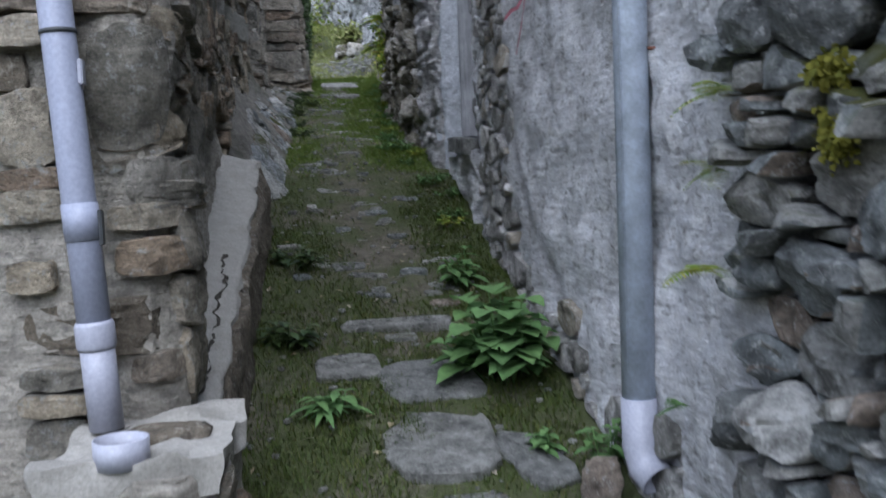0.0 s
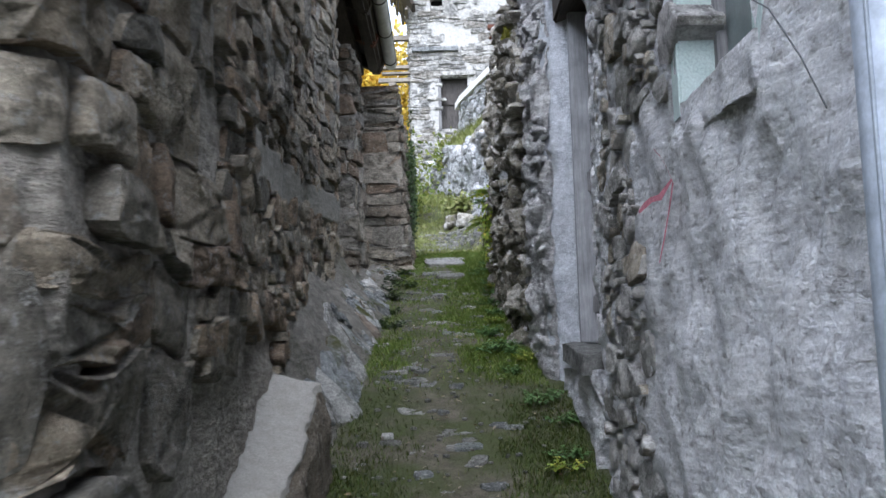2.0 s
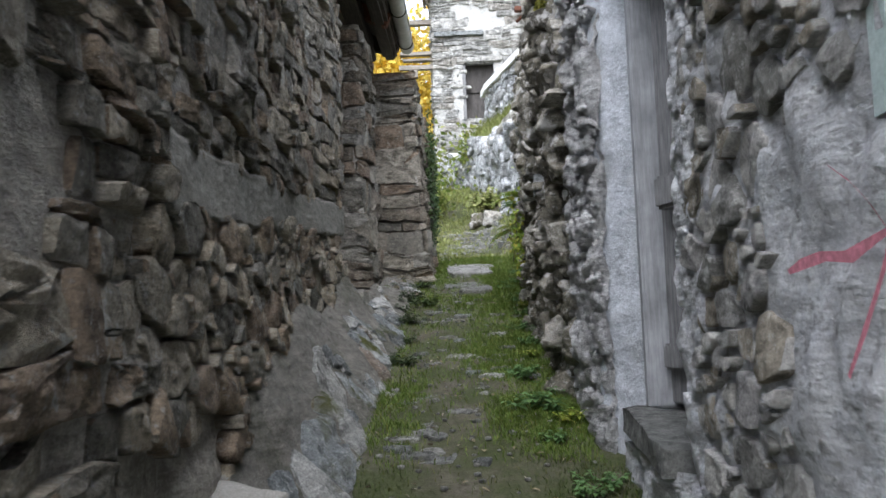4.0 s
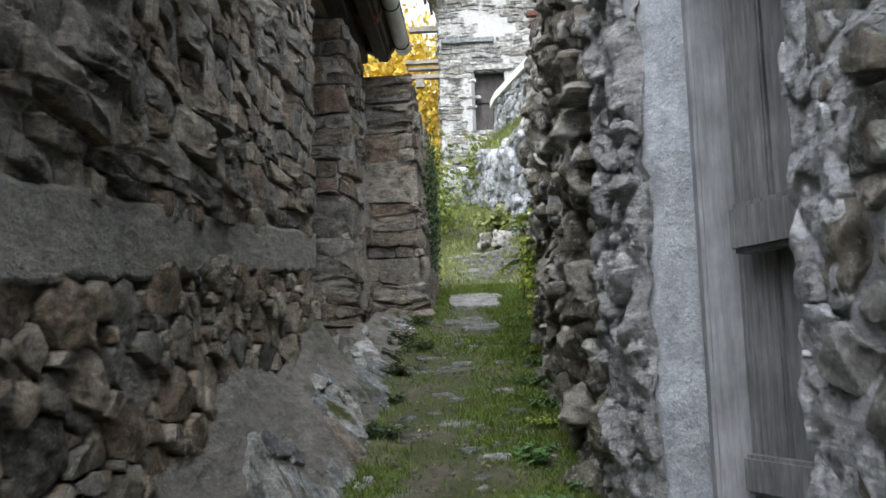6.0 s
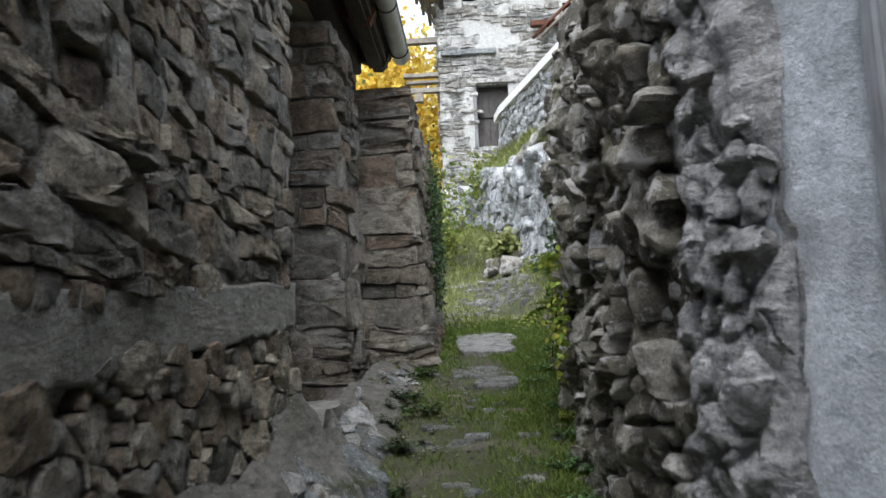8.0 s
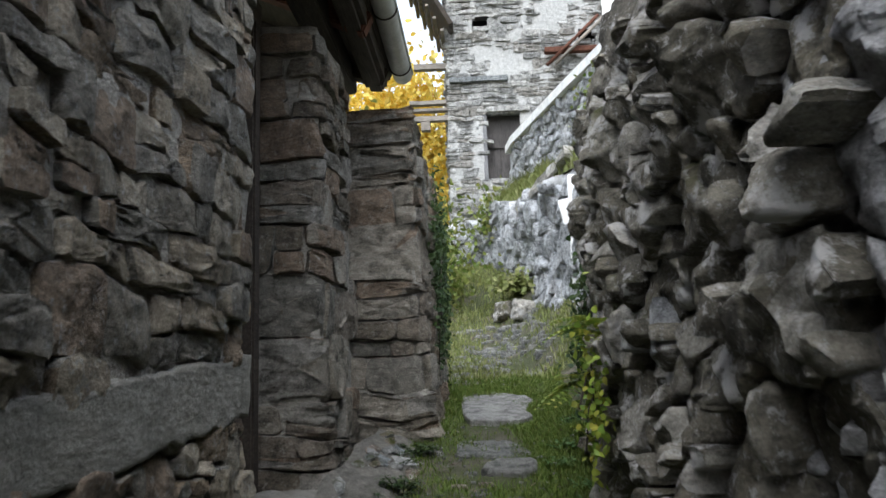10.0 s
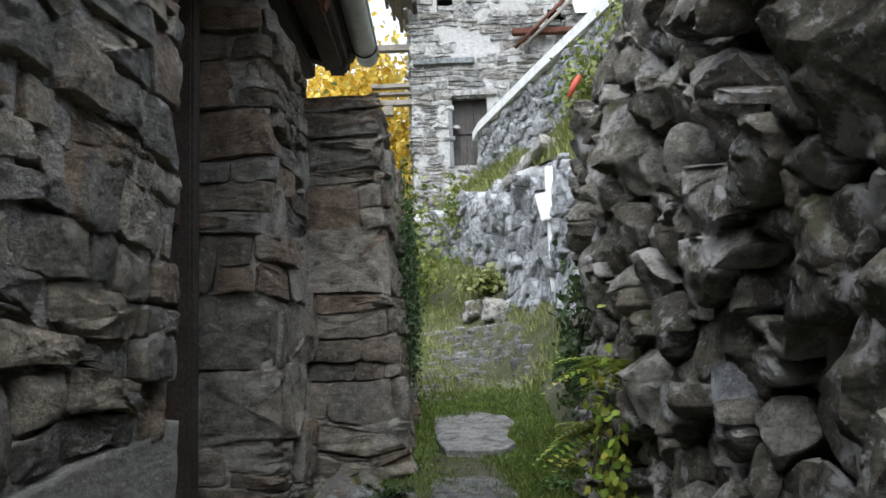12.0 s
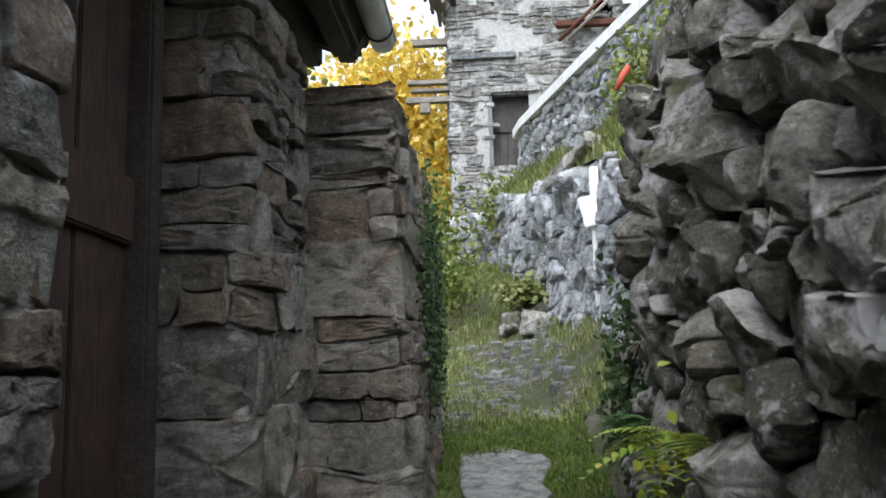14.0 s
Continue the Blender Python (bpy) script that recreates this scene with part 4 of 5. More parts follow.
part("ring", tube("ring", [(-0.47, 2.03, 1.045), (-0.47, 2.03, 1.105)], 0.060, 28, 0.004), PVC_PALE, cup)
part("bottom", tube("bottom", [(-0.47, 2.03, 1.043), (-0.47, 2.03, 1.051)], 0.057, 28), PVC_PALE, cup)

# Ledge along the foot of the rubble wall
ledge = base("ledge", "low stone ledge with a cracked pale concrete top along the wall", "ledge", at=(-0.4, 3.7, 1.0), kind="structure")
ledge_y = (2.46, 2.9, 3.13, 3.52, 3.9, 4.28, 4.62, 4.98)
ledge_z = (0.98, 1.06, 1.16, 1.30, 1.42, 1.54, 1.66, 1.81)


def ledge_point(y, f):
    top = float(np.interp(y, ledge_y, ledge_z))
    face = -0.345 + 0.02 * noise.noise(Vector((0, y * 4, 1)))
    inner = left_x(y) - 0.08
    spots = ((inner, top + 0.05), (face - 0.03, top), (face - 0.004, top - 0.012), (face, top - 0.035), (face + 0.03, level(y) + 0.25), (face + 0.05, level(y) - 0.15))
    k = min(int(f), 4)
    a, b = spots[k], spots[k + 1]
    q = Vector((a[0] + (b[0] - a[0]) * (f - k), y, a[1] + (b[1] - a[1]) * (f - k)))
    return q + Vector((rough_face(q, 0.02, 9), 0, rough_face(q + Vector((3, 0, 0)), 0.015, 9)))


ledge_top = grid("cap", span(2.46, 5.0, 0.04), span(0, 3, 0.25), lambda y, f: ledge_point(y, f) + Vector((0.003, 0, 0.003)))
part("cap", ledge_top, CAP, ledge, "cracked pale concrete")
part("face", grid("face", span(2.46, 5.0, 0.04), span(2.8, 5, 0.1), ledge_point), WARM, ledge, "brown stained stone face")
# The crack is a strip on the surface, the shade inside it painted.
crack_v, crack_f = [], []
for k, y in enumerate(span(2.50, 3.75, 0.025)):
    f = 0.80 + 0.15 * noise.noise(Vector((y * 5, 2, 0))) + 0.06 * noise.noise(Vector((y * 21, 5, 0)))
    wide = 0.035 + 0.03 * noise.noise(Vector((y * 9, 8, 0)))
    crack_v += [ledge_point(y, f - wide) + Vector((0.003, 0, 0.006)), ledge_point(y, f + wide) + Vector((0.003, 0, 0.006))]
    if k:
        crack_f.append((2 * k - 2, 2 * k - 1, 2 * k + 1, 2 * k))
part("crack", mesh("crack", crack_v, crack_f, False), GAP, ledge, "dark open crack")
end_face = [ledge_point(5.0, f) for f in (0, 1, 2, 3, 4, 5)] + [Vector((-0.62, 5.0, 1.0))]
part("end", mesh("end", end_face, [tuple(range(7))], False), WARM, ledge)


# Cement apron and band on the rubble wall
def apron_point(y, f):
    x = left_x(min(y, 8.4)) if y < 8.45 else float(np.interp(y, (8.45, 9.3, 10.6), (-0.66, -0.60, -0.5)))
    rise = float(np.interp(y, (4.9, 5.4, 6.5, 8.4, 8.8, 10.7), (0.35, 0.55, 0.50, 0.42, 0.22, 0.10)))
    reach = float(np.interp(y, (4.9, 5.6, 7.0, 8.5, 9.6, 10.7), (0.14, 0.38, 0.46, 0.44, 0.40, 0.34)))
    z0 = level(y)
    a = Vector((x + 0.035, y, z0 + rise + 0.12 * noise.noise(Vector((0, y * 1.4, 2)))))
    b = Vector((x + reach * 0.45, y, z0 + rise * 0.45))
    c = Vector((x + reach, y, z0 - 0.05))
    q = a.lerp(b, f * 2) if f < 0.5 else b.lerp(c, f * 2 - 1)
    return q + Vector((1, 0, 0.6)) * (rough_face(q, 0.022, 3) + rough_face(q, 0.010, 14))


apron = thing("wall_apron", grid("wall_apron", span(4.9, 10.75, 0.05), span(0, 1, 0.05), apron_point), APRON, "rough cement apron sloping from the wall to the lane", "apron", "structure")

lay_stones(apron, 5.7, 0.6, lambda s, up, out: apron_point(4.95 + s, min(1.0, max(0.0, 1 - up / 0.6))) + Vector((0.75, 0, 0.65)) * out, 0.15, 1.0, 0.012, 0.02, SLATE, 91,
           lambda s, up: noise.noise(Vector((s * 1.6, up * 3, 2))) > 0.02 and up < 0.5, None, 120, 0.08, 0.5, fine=True)


def band_point(y, f):
    ragged = 0.022 * noise.noise(Vector((0, y * 4, f))) + 0.012 * noise.noise(Vector((0, y * 13, f)))
    z = band_z(y) + (f - 0.5) * 0.215 + ragged * (1.4 if f < 0.2 else 0.7)
    q = Vector((left_x(y) + 0.028, y, z))
    if f in (0, 1):
        q.x -= 0.06
    return q + Vector((rough_face(q, 0.006, 5), 0, 0)) + Vector((noise.noise(Vector((q.x, q.y, q.z)) * 1.7) * 0.05, 0, 0))


thing("wall_band", grid("wall_band", span(4.4, 8.43, 0.025), [0, 0.04, 0.1, 0.25, 0.4, 0.5, 0.6, 0.75, 0.9, 0.96, 1], band_point), CEMENT, "flat cement band smeared along the rubble wall", "cement band", "structure")

# House parts
hd = part("door", block("door", (0.68, 0.06, 1.24), Matrix(), 0.01), BARNWOOD, house, "dark weathered plank door", at=(0.595, 21.22, 7.47))
for k in range(5):
    part("plank", block("plank", (0.125, 0.03, 1.2), Matrix(), 0.006), BARNWOOD, hd).location = (-0.27 + 0.135 * k, -0.04, 0)
part("rail", block("rail", (0.66, 0.03, 0.09), Matrix(), 0.006), BARNWOOD, hd).location = (0, -0.07, 0.05)
part("lintel", block("lintel", (0.95, 0.3, 0.10), Matrix(), 0.01, 0.01, 0), FACADE, house, "long stone lintel", at=(0.6, 21.08, 8.15))
part("jamb", block("jamb", (0.07, 0.25, 1.25), Matrix(), 0.01), GREYWOOD, house, "grey wooden jamb", at=(0.26, 21.1, 7.48))
for x, z, w, h in ((0.315, 9.845, 0.4, 0.3), (2.14, 9.56, 0.4, 0.4)):
    part("recess", block("recess", (w, 0.05, h), Matrix(), 0), BLACKISH, house, "dark vent hole", at=(x, 21.35, z))
part("slab", block("slab", (1.05, 0.16, 0.09), Matrix(), 0.01, 0.015, 3), SLATE, house, "long flat stone let into the wall", at=(0.18, 20.97, 8.72))
for x, z, w, h, r in ((-0.68, 9.04, 0.62, 0.10, 0), (-0.72, 8.36, 0.72, 0.07, 1), (-0.70, 8.22, 0.66, 0.05, 2), (-0.74, 8.06, 0.74, 0.09, 3), (-0.80, 7.92, 0.16, 0.16, 0)):
    part("joist", block("joist", (w, 0.14, h), Matrix(), 0.012, 0.01, 2, r), BEAMWOOD, house, "weathered joist end", at=(x, 21.1, z))
for k in range(7):
    a = Vector((-0.42 - 0.13 * k, 21.0, 9.25 + 0.24 * k))
    part("batten", block("batten", (0.06, 1.6, 0.05), Matrix(), 0.008), BEAMWOOD, house, at=a + Vector((-0.02, 0.4, 0.3)))
part("roof", block("roof", (2.6, 2.2, 0.08), Matrix(), 0.01), DARKWOOD, house, "dark timber eave", at=(-0.90, 21.6, 10.75)).rotation_euler = (0, radians(61), 0)
part("steel_beam", block("steel_beam", (1.25, 0.14, 0.10), Matrix(), 0.01), IRON, house, "rusty red steel beam", at=(2.0, 20.85, 9.16))
part("strut", tube("strut", [(1.4, 20.75, 8.85), (2.35, 20.75, 9.75)], 0.03, 8), IRON, house)
part("strut", tube("strut", [(1.55, 20.7, 8.85), (2.5, 20.7, 9.75)], 0.03, 8), BEAMWOOD, house)
part("rain_pipe", tube("rain_pipe", [(3.22, 20.92, 9.0), (3.22, 20.92, 13)], 0.05, 12), PVC_DARK, house)
part("plaster_patch", grid("plaster_patch", span(2.45, 3.15, 0.1), span(9.5, 12.5, 0.1), lambda x, z: Vector((x + 0.1 * noise.noise(Vector((0, 0, z * 3))), 20.93 + 0.02 * noise.noise(Vector((x * 5, 0, z * 5))), z))), WHITE, house, "white painted plaster patch")


# ---- paving and ground cover ----
path = base("path", "irregular worn flagstones set in the grassy lane", "path", kind="structure")
rng = np.random.default_rng(5)


def flag(x, y, w, d, turn=0.0, tall=0.05, mat=None, seed=0):
    n = 17
    r = np.random.default_rng(seed)
    q = np.linspace(0, 2 * np.pi, n, endpoint=False) + r.normal(0, 0.12, n)
    ragged = 0.07 if w < 0.4 else 0.13
    ring = [(w / 2 * np.sign(np.cos(a)) * abs(np.cos(a)) ** 0.55 * (1 + r.normal(0, ragged)), d / 2 * np.sign(np.sin(a)) * abs(np.sin(a)) ** 0.55 * (1 + r.normal(0, ragged))) for a in q]
    verts = [(a, b, -0.05) for a, b in ring] + [(a, b, tall * 0.6) for a, b in ring] + [(a * 0.93, b * 0.93, tall) for a, b in ring] + [(a * 0.5, b * 0.5, tall + r.normal(0, 0.004)) for a, b in ring] + [(0, 0, tall)]
    faces = [(k * n + i, k * n + (i + 1) % n, (k + 1) * n + (i + 1) % n, (k + 1) * n + i) for k in range(3) for i in range(n)] + [(3 * n + i, 3 * n + (i + 1) % n, 4 * n) for i in range(n)]
    slope = math.atan((level(y + 0.2) - level(y - 0.2)) / 0.4)
    ob = part("flagstone", mesh("flagstone", verts, faces, False), mat or FLAG, path, at=(x, y, ground_z(x, y) - 0.01))
    ob.rotation_euler = (slope * 0.8, 0, turn)
    return ob


for k, (x, y, w, d, a) in enumerate(((0.34, 3.24, 0.36, 0.34, 0.1), (0.33, 2.80, 0.34, 0.40, -0.1), (0.60, 2.70, 0.17, 0.34, 0.35), (0.05, 3.36, 0.24, 0.20, 0.0), (0.38, 2.40, 0.30, 0.34, 0.1),
                                     (0.27, 3.74, 0.50, 0.12, 0.02), (0.21, 11.60, 0.46, 1.10, 0.03), (0.16, 10.62, 0.40, 0.50, 0.12), (0.28, 10.1, 0.26, 0.30, -0.2))):
    flag(x, y, w, d, a, 0.03, SLAB if y > 11 else None, k)
for k in range(46):
    y = rng.uniform(4.0, 10.2)
    x = rng.normal(0.10, 0.16) + float(np.interp(y, (4, 7, 10), (0.16, 0.06, 0.04)))
    w = 0.07 + 0.20 * rng.uniform() ** 2
    flag(x, y, w, w * rng.uniform(0.5, 1.0), rng.uniform(-0.9, 0.9), rng.uniform(0.004, 0.016), None, 50 + k)
for k in range(120):
    x, y = rng.uniform(-0.1, 0.75), rng.uniform(12.9, 15.6)
    flag(x, y, rng.uniform(0.06, 0.16), rng.uniform(0.05, 0.10), rng.uniform(-0.6, 0.6), 0.03, None, 100 + k)
for k in range(60):
    x, y = rng.uniform(-0.25, 0.6), rng.uniform(3.6, 10.5)
    flag(x, y, rng.uniform(0.05, 0.14), rng.uniform(0.03, 0.07), rng.uniform(-0.5, 0.5), 0.025, SLATE if k % 3 else FLAG, 300 + k)

pebbles = [boulder("pebble", (1, 1, 0.7), k, 0.15, 1) for k in range(4)]
bits_v, bits_f = [], []
for k in range(900):
    x, y = rng.uniform(-0.4, 0.75), rng.uniform(2.3, 15.5)
    s = rng.uniform(0.006, 0.02)
    c = Vector((x, y, ground_z(x, y) + s * 0.3))
    me = pebbles[k % 4]
    a = rng.uniform(0, 6.28)
    turn = Matrix.Rotation(a, 3, "Z")
    bits_f += [tuple(i + len(bits_v) for i in p.vertices) for p in me.polygons]
    bits_v += [c + turn @ (v.co * s) for v in me.vertices]
thing("pebbles", mesh("pebbles", bits_v, bits_f), FLAG, "scattered small pebbles on the lane", "pebbles", "stuff")

lit = []
for k in range(700):
    x, y = rng.uniform(-0.4, 0.72), rng.uniform(2.4, 16)
    a = rng.uniform(0, 6.28)
    lit.append(leaf_verts(Vector((x, y, ground_z(x, y) + 0.012)), Vector((math.cos(a), math.sin(a), 0.25 * rng.normal())), Vector((0.2 * rng.normal(), 0.2 * rng.normal(), 1)), rng.uniform(0.015, 0.045), rng.uniform(0.008, 0.025)))
thing("leaf_litter", mesh("leaf_litter", *gather(lit)), STRAW, "dry fallen leaves and bits of straw", "leaf litter", "stuff")


def lane_grass(x, y):
    """How thick the grass grows."""
    patch = noise.noise(Vector((x * 2.2, y * 1.3, 4))) + 0.5 * noise.noise(Vector((x * 6, y * 5, 9)))
    right = float(np.interp(y, (2.2, 3.4, 4.6, 6.0, 7.0, 9, 11, 12.6, 13.2, 15.4, 16.0, 18), (0.45, 0.45, 0.5, 0.46, 0.34, 0.28, 0.36, 0.30, 0.75, 0.75, 0.2, 0)))
    thick = min(1.0, max(0.0, (x - right + 0.12 + 0.2 * patch) / 0.22))
    left = float(np.interp(y, (2.2, 4.4, 5.4, 8.0, 10.6, 11.2), (0.16, 0.05, -0.1, -0.2, -0.1, 0.02)))
    thick = max(thick, min(1.0, max(0.0, (left - x + 0.15 + 0.2 * patch) / 0.25)) * float(np.interp(y, (4, 6, 9, 11), (0.8, 0.4, 0.4, 1.0))))
    thick = max(thick, float(np.interp(y, (11.9, 12.2, 12.9, 13.3), (0, 1, 1, 0))), float(np.interp(y, (15.2, 16), (0, 1))))
    return min(1.0, max(0.0, thick * (0.8 + 0.9 * patch) + 0.03 + 0.22 * max(0, patch)))


def sow(count, x0, x1, y0, y1, seed, thick=lane_grass, height=ground_z):
    r = np.random.default_rng(seed)
    gx, gy = span(x0, x1, 0.03), span(y0, y1, 0.03)
    much = np.array([[thick(x, y) for x in gx] for y in gy])
    tall = np.array([[height(x, y) for x in gx] for y in gy])
    x, y = r.uniform(x0, x1, count * 12), r.uniform(y0, y1, count * 12)
    i = np.clip(np.round((x - x0) / (x1 - x0) * (len(gx) - 1)).astype(int), 0, len(gx) - 1)
    j = np.clip(np.round((y - y0) / (y1 - y0) * (len(gy) - 1)).astype(int), 0, len(gy) - 1)
    keep = np.flatnonzero(r.uniform(size=count * 12) < much[j, i])[:count]
    return np.stack([x[keep], y[keep], tall[j, i][keep] - 0.008], 1)


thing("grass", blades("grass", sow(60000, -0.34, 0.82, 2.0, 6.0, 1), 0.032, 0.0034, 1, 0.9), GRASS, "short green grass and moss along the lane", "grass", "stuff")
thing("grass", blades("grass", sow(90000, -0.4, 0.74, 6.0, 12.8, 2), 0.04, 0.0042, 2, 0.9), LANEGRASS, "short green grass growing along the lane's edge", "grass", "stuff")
# The rise looks sunlit through the blades' lighter colour alone.
thing("grass", blades("grass", sow(26000, -0.9, 1.15, 12.6, 19.4, 3), 0.07, 0.009, 3), MEADOW, "yellowish grass on the rise past the lane, lightened as if sunlit", "grass", "stuff")
r = np.random.default_rng(8)
spots = [bank_point(r.uniform(0.03, 0.9), r.uniform(0, 1) ** 1.2) for _ in range(9000)]
spots = np.array([tuple(p) for p in spots if noise.noise(p * 1.1) > -0.15])
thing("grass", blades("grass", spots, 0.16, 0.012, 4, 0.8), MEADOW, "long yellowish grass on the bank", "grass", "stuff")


def weed(name, x, y, count, length, width, spread, tall, mat, seed, label, category="plant", z=None, lean=(0, 0)):
    """A leafy plant: stems with paired leaves."""
    r = np.random.default_rng(seed)
    z = ground_z(x, y) if z is None else z
    ob = base(name, label, category, at=(x, y, z))
    leaves, stems = [], []
    for _ in range(count):
        a = r.uniform(0, 6.28)
        out = spread * math.sqrt(r.uniform(0.02, 1))
        h = tall * r.uniform(0.55, 1.0) * (1 - 0.35 * (out / spread) ** 2)
        tip = Vector((math.cos(a) * out + lean[0] * h, math.sin(a) * out + lean[1] * h, h))
        root = Vector((tip.x * 0.35, tip.y * 0.35, 0))
        stems.append((root, root.lerp(tip, 0.55) + Vector((0, 0, 0.1 * h)), tip))
        for k in range(4):
            f = 1 - 0.2 * k
            p = root.lerp(tip, f)
            for side in (0, math.pi):
                b = a + k * math.pi / 2 + side + r.normal(0, 0.35)
                leaves.append(leaf_verts(p, Vector((math.cos(b), math.sin(b), 0.15)), Vector((0, 0, 1)), length * r.uniform(0.7, 1.15) * (0.75 + 0.25 * k), width * r.uniform(0.8, 1.1), 0.35))
    lv, lf = gather(leaves)
    part("leaves", mesh("leaves", lv, lf), mat, ob).location = (0, 0, 0)
    sv, sf = [], []
    for points in stems:
        me = tube("stem", points, 0.0025, 5)
        sf += [tuple(i + len(sv) for i in p.vertices) for p in me.polygons]
        sv += [v.co.copy() for v in me.vertices]
        bpy.data.meshes.remove(me)
    stalks = part("stalk", mesh("stalk", sv, sf), mat, ob)
    stalks.location = (0, 0, 0)
    stalks["kind"] = "stuff"
    return ob


weed("nettle", 0.62, 3.22, 20, 0.115, 0.12, 0.22, 0.36, NETTLE, 1, "bushy green nettle with broad leaves by the wall", lean=(-0.1, -0.1))
weed("nettle", 0.62, 4.05, 6, 0.08, 0.05, 0.12, 0.22, NETTLE, 2, "small green nettle at the foot of the plaster")
weed("weed", 0.0, 3.0, 5, 0.10, 0.03, 0.08, 0.10, NETTLE, 3, "low broad-leaved weed in the grass")
weed("weed", -0.18, 3.6, 9, 0.06, 0.04, 0.14, 0.12, IVY, 4, "low dark weeds along the ledge")
weed("weed", -0.15, 4.4, 9, 0.06, 0.04, 0.14, 0.12, IVY, 5, "low dark weeds along the ledge")
weed("weed", 0.80, 2.62, 6, 0.05, 0.035, 0.07, 0.22, NETTLE, 6, "small green weed beside the rain pipe")
weed("weed", 0.66, 2.72, 5, 0.05, 0.035, 0.07, 0.10, NETTLE, 16, "small green weed in the grass")
weed("weed", -0.62, 1.85, 6, 0.07, 0.05, 0.12, 0.40, NETTLE, 7, "green weed in front of the plinth")
weed("weed", 0.50, 7.3, 8, 0.05, 0.035, 0.14, 0.10, NETTLE, 8, "low green weeds at the wall's foot")
weed("weed", 0.50, 6.6, 8, 0.05, 0.035, 0.14, 0.10, NETTLE, 9, "low green weeds at the wall's foot")
tufts = np.random.default_rng(77)
for k in range(26):
    y = 4.9 + 0.24 * k + tufts.uniform(-0.12, 0.12)
    weed("weed", right_x(y) - tufts.uniform(0.08, 0.26), y, 7, 0.03, 0.022, tufts.uniform(0.07, 0.16), 0.07, NETTLE if k % 6 else FERN, 40 + k, "low fresh green weeds at the wall's foot")
for k, (x, y) in enumerate(((-0.30, 9.3), (-0.25, 9.8), (-0.32, 10.3), (-0.18, 8.9), (-0.34, 9.6), (-0.22, 10.5), (-0.30, 8.4), (-0.16, 9.5), (-0.22, 7.8))):
    weed("weed", x, y, 9, 0.045, 0.03, 0.16, 0.09, IVY, 20 + k, "low dark weeds growing on the apron")


def fern(name, root, facing, fronds, length, mat, seed, label):
    """Arching fronds with rows of leaflets."""
    r = np.random.default_rng(seed)
    root, facing = Vector(root), Vector(facing).normalized()
    ob = base(name, label, "fern", at=root)
    side = facing.cross(Vector((0, 0, 1))).normalized()
    for _ in range(fronds):
        d = (facing * r.uniform(0.4, 1) + side * r.normal(0, 0.7) + Vector((0, 0, r.uniform(-0.1, 0.7)))).normalized()
        reach = length * r.uniform(0.6, 1.1)
        pieces = []
        for k in range(1, 12):
            f = k / 11
            p = d * (reach * f) - Vector((0, 0, 1)) * (reach * 0.45 * f * f)
            w = reach * 0.34 * math.sin(math.pi * min(0.98, 0.12 + f * 0.88))
            across = d.cross(Vector((0, 0, 1))).normalized()
            for q in (-1, 1):
                pieces.append(leaf_verts(p, across * q + d * 0.35, Vector((0, 0, 1)), w + 0.008, reach * 0.085, 0.2))
        part("frond", mesh("frond", *gather(pieces)), mat, ob).location = (0, 0, 0)
    return ob


fern("fern", (0.825, 1.80, 1.80), (-1, -0.5, 0), 6, 0.10, FERN, 1, "small green fern growing out of the wall")
fern("fern", (0.825, 1.86, 1.64), (-1, -0.5, -0.4), 6, 0.10, FERN, 2, "small green fern growing out of the wall")
fern("fern", (0.825, 1.93, 1.42), (-1, -0.6, -0.2), 8, 0.10, FERN, 3, "small yellow-green fern growing out of the wall")
fern("fern", (0.86, 2.15, 1.06), (-1, -0.5, 0), 6, 0.07, NETTLE, 4, "small green fern low beside the rain pipe")
fern("fern", (0.62, 8.95, 3.30), (-0.8, -0.7, 0), 14, 0.22, FERN, 5, "yellow-green fern hanging from the dry-stone wall")
fern("fern", (0.60, 9.2, 3.08), (-0.8, -0.7, 0), 12, 0.22, FERN, 6, "yellow-green fern at the foot of the wall")
fern("fern", (0.62, 9.6, 3.30), (-0.8, -0.7, 0), 10, 0.20, NETTLE, 7, "green fern hanging from the dry-stone wall")


def climber(name, centre, reach, count, size, mat, seed, label, category="ivy", face=(-1, -0.4, 0.2)):
    """A mat of small leaves on a wall or bank."""
    r = np.random.default_rng(seed)
    face = Vector(face).normalized()
    pieces = []
    for _ in range(count):
        p = Vector([r.normal(0, 0.45) * q for q in reach])
        d = Vector((r.normal(), r.normal(), r.normal() - 0.4)).normalized()
        pieces.append(leaf_verts(p, d, (face + Vector((r.normal(0, 0.4), r.normal(0, 0.4), r.normal(0, 0.4)))), size * r.uniform(0.6, 1.2), size * r.uniform(0.5, 0.9), 0.2))
    ob = base(name, label, category, at=centre)
    part("leaves", mesh("leaves", *gather(pieces)), mat, ob).location = (0, 0, 0)
    if category != "moss":
        for _ in range(5):
            a = Vector([r.normal(0, 0.4) * q for q in reach])
            c = Vector([r.normal(0, 0.4) * q for q in reach])
            part("vine", tube("vine", [a, a.lerp(c, 0.5) + Vector((0, 0, 0.05)), c], 0.004, 5), DARKWOOD, ob).location = (0, 0, 0)
    return ob


